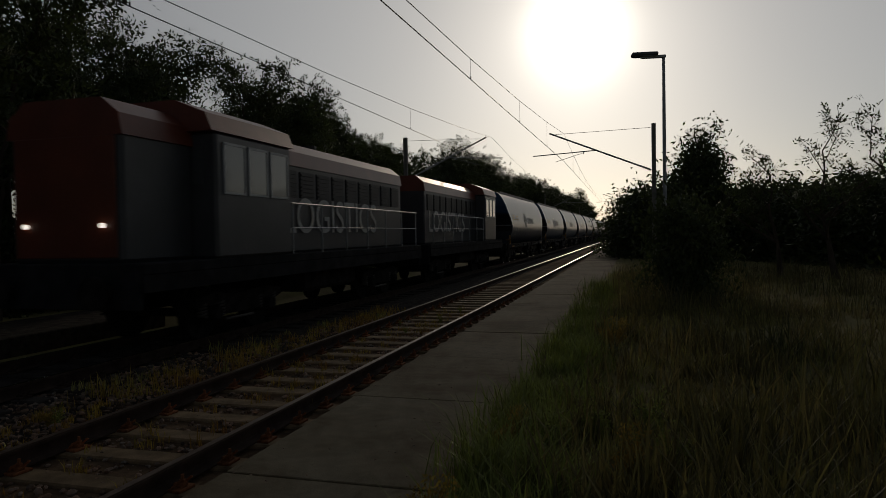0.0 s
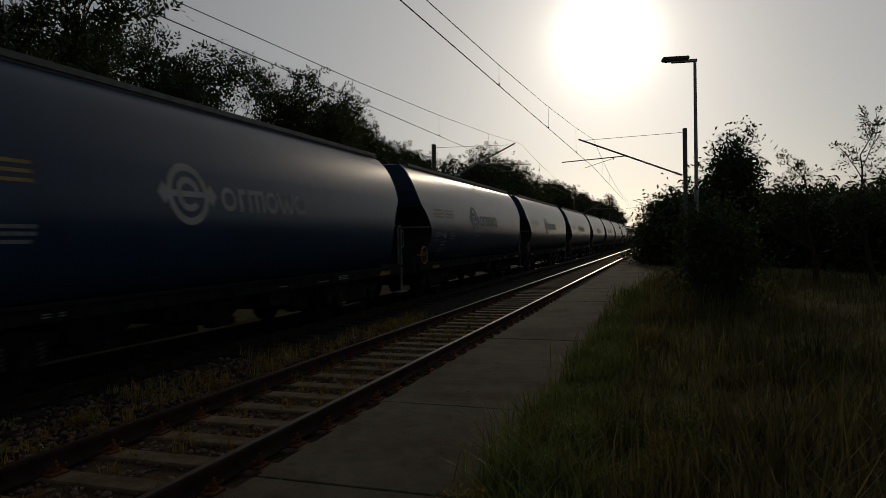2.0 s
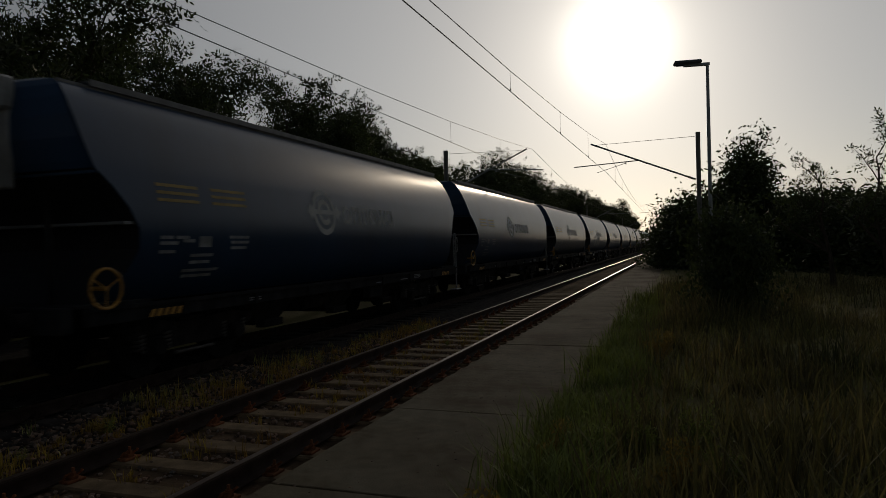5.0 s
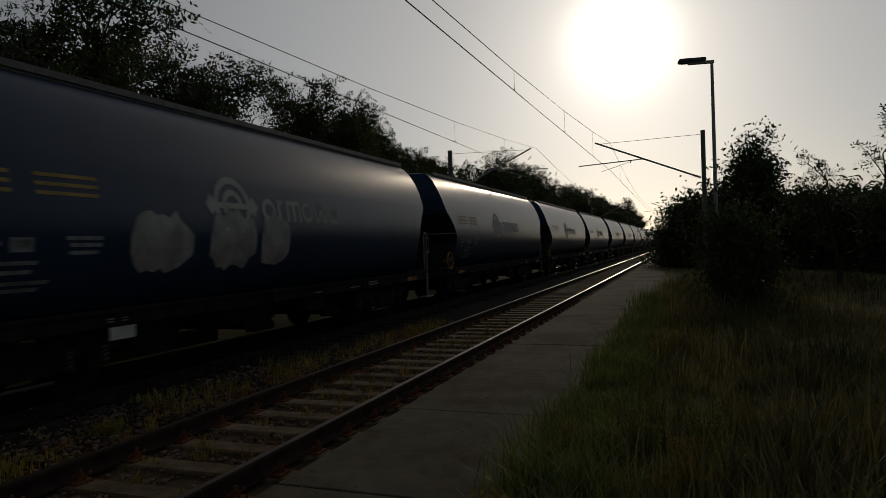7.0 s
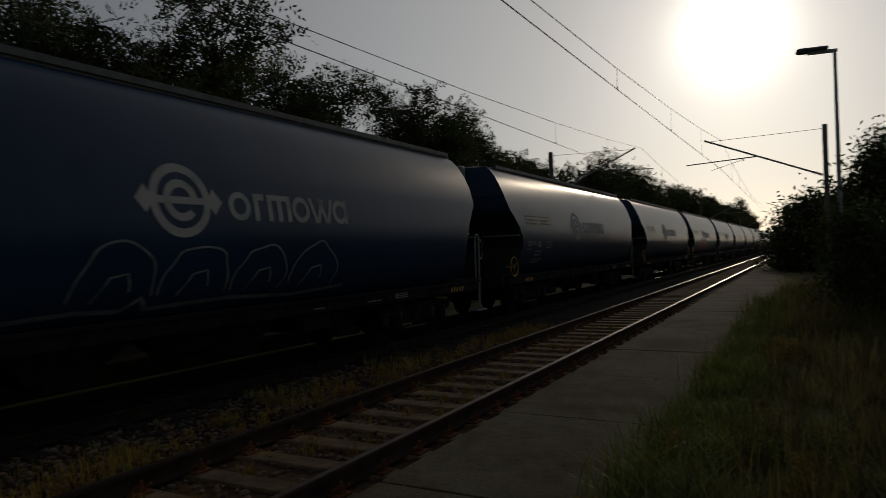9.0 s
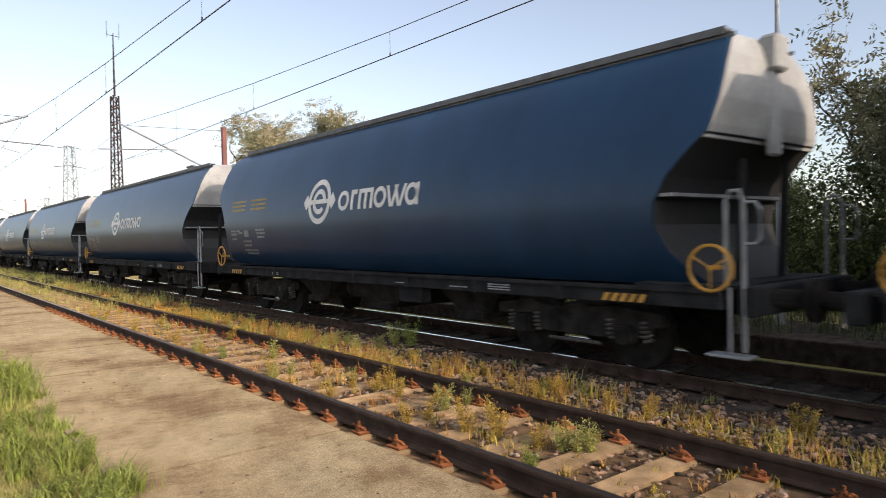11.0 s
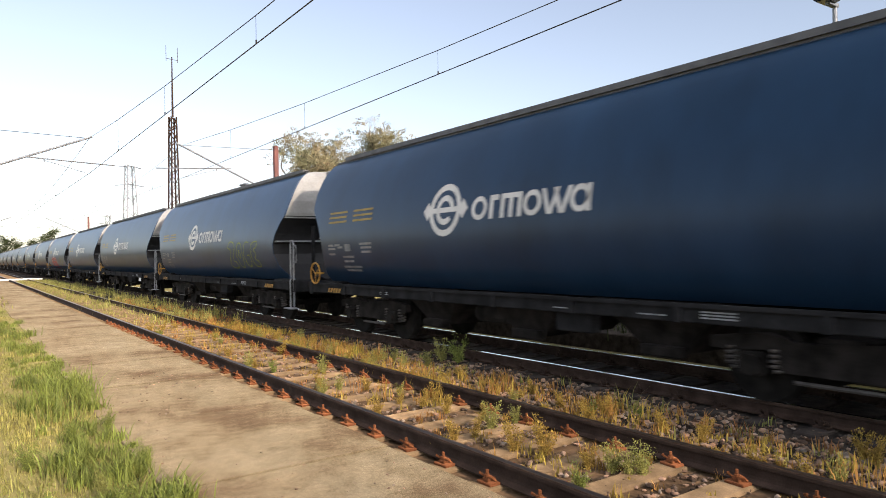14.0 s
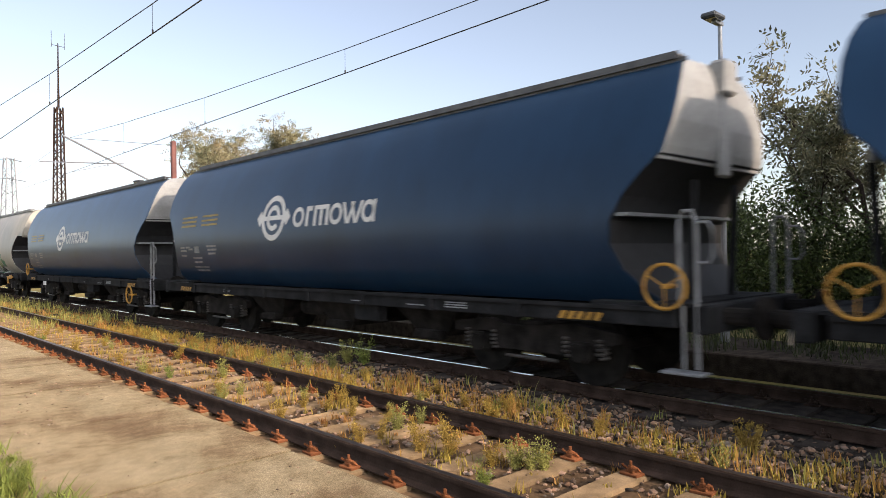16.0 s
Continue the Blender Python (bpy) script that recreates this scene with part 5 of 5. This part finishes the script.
blades("track_grass", strip(130, -6.9, -5.0, -20, 14, -0.26, 0.5, 1.1, 8) + strip(500, -5.1, -3.4, -75, -20, -0.2, 0.8, 1.5, 9) + strip(500, -6.8, -4.9, -75, -20, -0.2, 0.8, 1.6, 10), 14, 0.06, 0.26, 0.09, "grass", "thin grass growing between the two tracks", 4, 0.006, 0.7)


blades("far_weeds", strip(600, -13.6, -11.3, -20, 6, -0.25, 0.7, 1.5, 13), 20, 0.1, 0.45, 0.12, "leaf", "dark rank weeds behind the main line", 9, 0.009, 0.7, "weeds")


def make_weed(seed, material, label):
    w = tagged(empty("weed"), label, "weed", "weeds by the tracks")
    r = random.Random(seed)
    bm, V, Fc = B(), [], []
    for k in range(13):
        a, h = r.uniform(0, 6.28), r.uniform(0.14, 0.40)
        d = Vector((math.cos(a), math.sin(a), 0))
        pts = [d * (0.02 + 0.10 * u * u) + Vector((0, 0, h * u)) for u in (0, 0.35, 0.7, 1.0)]
        tube(bm, pts, 0.004, 4, 0.002)
        for j in range(72):
            u = r.uniform(0.1, 1.0)
            c = d * (0.02 + 0.10 * u * u) + Vector((r.gauss(0, 0.028), r.gauss(0, 0.028), h * u))
            q = Vector((r.gauss(0, 1), r.gauss(0, 1), r.gauss(0.3, 0.8))).normalized()
            s = q.cross(Vector((r.gauss(0, 1), r.gauss(0, 1), r.gauss(0, 1)))).normalized()
            l, b = r.uniform(0.016, 0.036), r.uniform(0.004, 0.008)
            o = len(V)
            V += [tuple(c), tuple(c + q * l * 0.5 + s * b), tuple(c + q * l), tuple(c + q * l * 0.5 - s * b)]
            Fc.append((o, o + 1, o + 2, o + 3))
    tagged(part("stem", bm, material, w), kind="stuff")
    raw("leaves", V, Fc, material, w)
    return w


WEEDS = [make_weed(1, "weed_dry", "dry yellow-orange weed growing between the rails"), make_weed(2, "grass", "yellow-green weed growing in the gravel"), make_weed(3, "weed_green", "green leafy weed growing in the gravel")]
r = random.Random(8)
places = [(-4.97, -11.8, 0.95, 2), (-4.1, -4.5, 1.0, 0), (-3.95, -4.75, 0.9, 0), (-4.3, -5.5, 0.8, 1), (-6.9, -9.6, 1.35, 2), (-6.75, -9.9, 1.1, 1), (-4.2, -3.8, 0.7, 1), (-3.7, -3.7, 0.6, 2)]
for k in range(120):
    places.append((r.choice((r.uniform(-4.7, -3.5), r.uniform(-6.4, -5.05), r.uniform(-6.0, -5.05))), r.uniform(-19, -2.5), r.uniform(0.4, 0.8), r.choice((0, 0, 0, 0, 0, 1, 1, 2))))
for k in range(16):
    places.append((r.choice((r.uniform(-4.7, -3.5), r.uniform(-6.2, -5.1))), r.uniform(4, 16), r.uniform(0.3, 0.6), r.choice((0, 1, 2))))
for k in range(14):
    places.append((r.uniform(-1.3, 0.4), r.uniform(3.0, 12), r.uniform(0.9, 1.5), r.choice((0, 2))))
for k in range(22):
    places.append((r.choice((r.uniform(-1.15, -0.55), r.uniform(-1.05, 0.6))), r.uniform(-8.5, -2.2), r.uniform(0.4, 0.85), r.choice((1, 2, 2, 2))))
for k in range(7):
    places.append((r.uniform(-1.35, -1.1), r.uniform(-3.6, -2.4), r.uniform(0.4, 0.6), 1))
for k, (x, y, s, v) in enumerate(places):
    z = -0.14 if x > -1.5 else -0.19 if x > -4.8 else -0.26
    m = pose(x, y, z, 0, 0, r.uniform(0, 360))
    o = WEEDS[v] if WEEDS[v].location.length == 0 else None
    if o is None:
        o = copy_thing(WEEDS[v], m)
    else:
        o.matrix_basis = m
    o.scale = (s, s, s)

# ---- shrubs and trees on the camera's side ----
BUSH = [make_bush("bush", 31, 3.6, 2.2, 9000, "leaf", "dense dark green bush beside the railway", "bushes by the railway"),
        make_bush("bush", 32, 3.4, 2.4, 9000, "leaf", "dense dark green bush beside the railway", "bushes by the railway")]
r = random.Random(17)
line = []
for k in range(15):
    az = -0.4 - k * 2.35
    d = 49 - 2.35 * k if k < 11 else 23.5 - (k - 11) * 0.6
    for row in range(2):
        dd = d + row * 3.2
        h = (1.8 + dd * math.tan(radians(3.25))) / 3.5
        line.append((dd * math.sin(radians(-az)) + (0.9 if k == 0 else 0), dd * math.cos(radians(az)), h * r.uniform(0.92, 1.05)))
for k, (x, y, s) in enumerate(line):
    o = BUSH[k] if k < 2 else copy_thing(BUSH[k % 2], Matrix.Identity(4))
    o.matrix_basis = pose(x, y, -0.15, 0, 0, r.uniform(0, 360))
    o.scale = (s * 1.15, s * 1.15, s)
t = make_bush("bush", 41, 7.3, 2.15, 15000, "leaf", "tall round ivy-covered bush beside the platform", "bushes by the railway", leaf=0.12)
t.matrix_basis = pose(3.35, 40.5, -0.15)
o = copy_thing(BUSH[0], pose(1.25, 17.4, -0.15, 0, 0, 70))
o.scale = (0.5, 0.5, 0.72)
for x, y, s, sd in ((6.0, 23.4, 5.9, 43), (4.7, 25.0, 4.9, 44), (8.0, 22.8, 5.6, 45)):
    o = make_tree("sapling", sd, s, 1.9, 1700, "leaf", "thin sapling with loose arching twigs", "sapling", "saplings", leaf=0.075, base=0.3, sparse=0.9)
    o.matrix_basis = pose(x, y, -0.1)

# ---- trees behind the far platform ----
for k, (x, y, s) in enumerate(((-14.3, 1.0, 0.9), (-13.9, 4.6, 0.95), (-14.4, 8.2, 1.0), (-13.8, 11.8, 0.95), (-14.2, 15.5, 0.95), (-14.9, 19.4, 1.08), (-15.6, 22.6, 1.05), (-15.6, 26.0, 0.95))):
    o = copy_thing(TREES[k % 3], pose(x, y, -0.2, 0, 0, 40 + k * 75))
    o.scale = (s, s, s)
for x, y, s, sd in ((-17.2, -6.1, 6.6, 55), (-17.0, -4.4, 7.1, 51), (-16.5, -1.8, 6.9, 52), (-17.5, 1.5, 7.4, 53), (-17.2, 4.8, 8.0, 54)):
    o = make_tree("tree", sd, s, 2.4, 4800, "leaf_thin", "thin-leaved tree with sparse grey-green leaves", leaf=0.085, base=0.3, sparse=0.5)
    o.matrix_basis = pose(x, y, -0.2)
for x, y, s, sd in ((-23.0, -40.0, 10.6, 61), (-24.5, -38.6, 11.2, 62), (-21.5, -46.0, 11.4, 63), (-20.0, -43.0, 11.0, 64), (-22.6, -41.5, 11.2, 65)):
    o = make_tree("tree", sd, s, 4.0, 13800, "leaf_autumn", "loose tree with yellowing leaves behind the main line", leaf=0.11, base=0.3, sparse=0.6)
    o.matrix_basis = pose(x, y, -0.2)
r = random.Random(19)
HEDGE = make_bush("bush", 73, 3.3, 1.7, 12000, "leaf_mid", "fine-leaved green bush behind the far platform", "bushes by the far platform", leaf=0.055)
for k in range(16):
    m = pose(-16.2 + r.uniform(-0.8, 0.6), -7.2 + k * 1.15, -0.2, 0, 0, r.uniform(0, 360))
    o = copy_thing(HEDGE, m) if k else HEDGE
    o.matrix_basis = m
    s = r.uniform(0.75, 1.0)
    o.scale = (s, s, s)
r = random.Random(23)
for k in range(30):
    o = copy_thing(BUSH[k % 2], pose(-14.6 + r.uniform(-0.8, 0.4), 9 + k * 2.1, -0.3, 0, 0, r.uniform(0, 360)))
    s = r.uniform(0.7, 1.0)
    o.scale = (s * 0.75, s * 0.75, s)
YB = make_bush("bush", 71, 2.2, 1.3, 5000, "weed_green", "bright yellow-green bush behind the station sign", "bushes by the sign", leaf=0.06)
for k, (x, y, s) in enumerate(((-15.5, -8.3, 1.1), (-15.8, -10.2, 0.75), (-15.6, -11.8, 0.8), (-15.4, -13.8, 0.8), (-16.3, -16.5, 0.9))):
    o = YB if k == 0 else copy_thing(YB, Matrix.Identity(4))
    o.matrix_basis = pose(x, y, -0.2, 0, 0, k * 70)
    o.scale = (s, s, s)


# ---- station sign ----
def text_mesh(body, size, material):
    cu = bpy.data.curves.new("text", "FONT")
    cu.body, cu.size, cu.align_x, cu.align_y, cu.extrude = body, size, "CENTER", "CENTER", 0.003
    tob = new("text_source", cu)
    me = bpy.data.meshes.new_from_object(tob.evaluated_get(bpy.context.evaluated_depsgraph_get()))
    bpy.data.objects.remove(tob)
    me.materials.clear()
    me.materials.append(M[material])
    return me


def station_sign():
    w = tagged(empty("station_sign", pose(-13.0, -10.5, -0.1)), "dark brown station name sign with white letters on posts", "station sign")
    part("panel", box(B(), -0.025, 0.025, -1.45, 1.45, 1.6, 2.2, 0.01), "sign_brown", w)
    for y in (-1.2, 1.2):
        part("post", tube(B(), [(-0.06, y, 0), (-0.06, y, 2.2)], 0.035, 8), "galvanised", w)
    t = new("lettering", text_mesh("Otradovice", 0.56, "white"))
    t.parent, t.matrix_basis = w, pose(0.03, 0, 1.89, 90, 0, 90)
    t["label"] = "white station name"


station_sign()


# ---- lamps ----
def street_lamp(x, y, h, z, reach, turn, label):
    w = tagged(empty("street_lamp", pose(x, y, z, 0, 0, turn)), label, "street lamp", "platform lamps")
    bm = tube(B(), [(0, 0, 0), (0, 0, h * 0.5), (0, 0, h - 0.12)], 0.065, 10, 0.04)
    tube(bm, [(0, 0, 0), (0, 0, 1.0)], 0.085, 10)
    part("pole", bm, "galvanised", w)
    bm = box(B(), -reach, 0.06, -0.05, 0.05, h - 0.16, h - 0.08, 0.01)
    part("bracket", bm, "galvanised", w)
    bm = box(B(), -reach - 0.25, -reach * 0.25, -0.15, 0.15, h - 0.10, h + 0.0, 0.03)
    hd = part("lamp_head", bm, "dark_panel", w, "flat grey lamp head")
    part("lens", box(B(), -reach - 0.18, -reach * 0.4, -0.11, 0.11, h - 0.112, h - 0.10), "glass", hd)


street_lamp(0.82, 19.9, 6.75, -0.15, 0.62, 8, "slim grey lamp post with flat lamp head by the platform")
street_lamp(-12.5, -5.75, 6.15, -0.1, 0.25, 180, "slim grey lamp post with flat head on the far platform")
street_lamp(-12.4, -36.0, 5.8, -0.1, 0.7, 90, "slim grey lamp post with flat head on the far platform")


# ---- lattice masts and pylon ----
def lattice(name, x, y, h, w0, w1, label, category, levels, arms=()):
    root = tagged(empty(name, pose(x, y, -0.2, 0, 0, 12)), label, category)
    c = lambda z: w0 + (w1 - w0) * z / h
    for sx in (-1, 1):
        for sy in (-1, 1):
            part("leg", tube(B(), [(sx * w0, sy * w0, 0), (sx * w1, sy * w1, h)], max(0.075, w0 * 0.09), 4), "rail_rust" if category != "pylon" else "galvanised", root)
    for k in range(levels):
        za, zb = h * k / levels, h * (k + 1) / levels
        a, b = c(za), c(zb)
        bm = B()
        s = 1 if k % 2 else -1
        for p, q in (((-s * a, -a, za), (s * b, -b, zb)), ((-s * a, a, za), (s * b, b, zb)), ((-a, -s * a, za), (-b, s * b, zb)), ((a, -s * a, za), (b, s * b, zb))):
            tube(bm, [p, q], max(0.042, w0 * 0.05), 4)
        part("bracing", bm, "rail_rust" if category != "pylon" else "galvanised", root)
    for z, l in arms:
        part("cross_arm", tube(B(), [(-l, 0, z), (0, 0, z + 0.5), (l, 0, z)], 0.12, 4), "galvanised", root)
    return root


lm = lattice("lattice_mast", -14.4, -60.0, 13.9, 0.42, 0.22, "dark riveted lattice mast with radio antenna on top", "lattice mast", 22)
part("antenna_pole", tube(B(), [(0, 0, 13.9), (0, 0, 19.0)], 0.09, 6, 0.04), "rail_rust", lm)
bm = B()
for dx in (-0.5, 0.5):
    tube(bm, [(dx, 0, 18.6), (dx, 0, 19.9)], 0.02, 4)
tube(bm, [(-0.5, 0, 18.8), (0.5, 0, 18.8)], 0.02, 4)
part("antenna", bm, "rail_rust", lm)
lattice("pylon", -37.0, -200.0, 27.8, 1.9, 0.9, "tall grey lattice power pylon", "pylon", 14, ((27.0, 3.0), (22.0, 4.0)))
lattice("pylon", -52.0, -330.0, 22.0, 1.6, 0.7, "grey lattice power pylon far away", "pylon", 12, ((21.0, 3.0), (18.0, 4.0)))


# ---- house, far end of the station ----
def house(x, y, w, d, h, turn, label):
    root = tagged(empty("house", pose(x, y, -0.2, 0, 0, turn)), label, "house", "houses")
    part("wall", box(B(), -w / 2, w / 2, -d / 2, d / 2, 0, h, 0.02), "house_wall", root)
    bm = B()
    v = [bm.verts.new(p) for p in ((-w / 2 - 0.3, -d / 2 - 0.4, h), (w / 2 + 0.3, -d / 2 - 0.4, h), (w / 2 + 0.3, d / 2 + 0.4, h), (-w / 2 - 0.3, d / 2 + 0.4, h), (-w / 2 - 0.3, 0, h + d * 0.11), (w / 2 + 0.3, 0, h + d * 0.11))]
    for q in ((0, 1, 5, 4), (2, 3, 4, 5), (0, 4, 3), (1, 2, 5), (0, 3, 2, 1)):
        bm.faces.new([v[i] for i in q])
    part("roof", bm, "roof_tile", root)
    for k in range(3):
        for sx in (w / 2 + 0.01,):
            yy = -d / 2 + d * (k + 0.5) / 3
            wn_ = part("window", box(B(), sx - 0.02, sx + 0.02, yy - 0.45, yy + 0.45, 1.1, 2.4), "glass", root)
            bm = box(B(), sx, sx + 0.05, yy - 0.5, yy - 0.45, 1.05, 2.45)
            box(bm, sx, sx + 0.05, yy + 0.45, yy + 0.5, 1.05, 2.45)
            box(bm, sx, sx + 0.05, yy - 0.45, yy + 0.45, 2.4, 2.45)
            box(bm, sx, sx + 0.09, yy - 0.5, yy + 0.5, 1.02, 1.05)
            part("frame", bm, "white", wn_)


house(-42.0, -25.5, 7, 9, 2.7, 8, "white rendered low house with grey-brown roof behind the station")
for k, (x, y, s) in enumerate(((-36, -17, 0.75), (-38, -32, 0.6), (-47, -22, 0.8))):
    o = copy_thing(TREES[k], pose(x, y, -0.2, 0, 0, k * 90))
    o.scale = (s, s, s)

# footpath boards across the siding, shelter and light signal far down the line
bm = B()
for k in range(5):
    box(bm, SIDING_X - 2.0, SIDING_X + 2.6, -79.0 + k * 0.42, -78.62 + k * 0.42, -0.12, 0.02, 0.01)
tagged(part("footpath_boards", bm, "white"), "pale board crossing laid over the siding", "board crossing", kind="structure")


def shelter():
    w = tagged(empty("shelter", pose(2.6, -88, -0.1)), "white flat-roofed open platform shelter", "shelter")
    part("roof", box(B(), -4.5, 2.2, -1.6, 1.6, 4.0, 4.14, 0.03), "white", w)
    for x in (-4.2, 1.8):
        for y in (-1.4, 1.4):
            part("post", box(B(), x - 0.06, x + 0.06, y - 0.06, y + 0.06, 0, 4.0), "galvanised", w)


shelter()


def signal():
    w = tagged(empty("light_signal", pose(-1.4, -100, -0.2)), "black railway light signal on a mast", "railway signal")
    part("post", tube(B(), [(0, 0, 0), (0, 0, 7.4)], 0.09, 8), "galvanised", w)
    h = part("signal_head", box(B(), -0.75, 0.75, 0.1, 0.4, 5.1, 6.9, 0.05), "black", w)
    for k in range(3):
        part("lamp_hood", tube(B(), [(0, 0.4, 5.5 + k * 0.5), (0, 0.65, 5.5 + k * 0.5)], 0.16, 10), "dark_panel", h)


signal()
r = random.Random(29)
for k in range(26):
    a = radians(r.uniform(172, 196))
    d = r.uniform(170, 300)
    o = copy_thing(TREES[k % 3], pose(-math.sin(a) * d, math.cos(a) * d, -0.3, 0, 0, r.uniform(0, 360)))
    s = r.uniform(0.8, 1.3)
    o.scale = (s * 1.3, s * 1.3, s)
for k in range(12):
    o = copy_thing(BUSH[k % 2], pose(r.uniform(3, 9), -70 - k * 7, -0.1, 0, 0, r.uniform(0, 360)))
    s = r.uniform(0.6, 1.0)
    o.scale = (s, s, s)

def motions():
    for w, y, turn in train:
        walk(w, [(t, pose(MAIN_X, y - SPEED * t, MAIN_Z, 0, 0, turn)) for t in (0.0, 4.0, 8.0, 12.0, 16.0)])


motions()
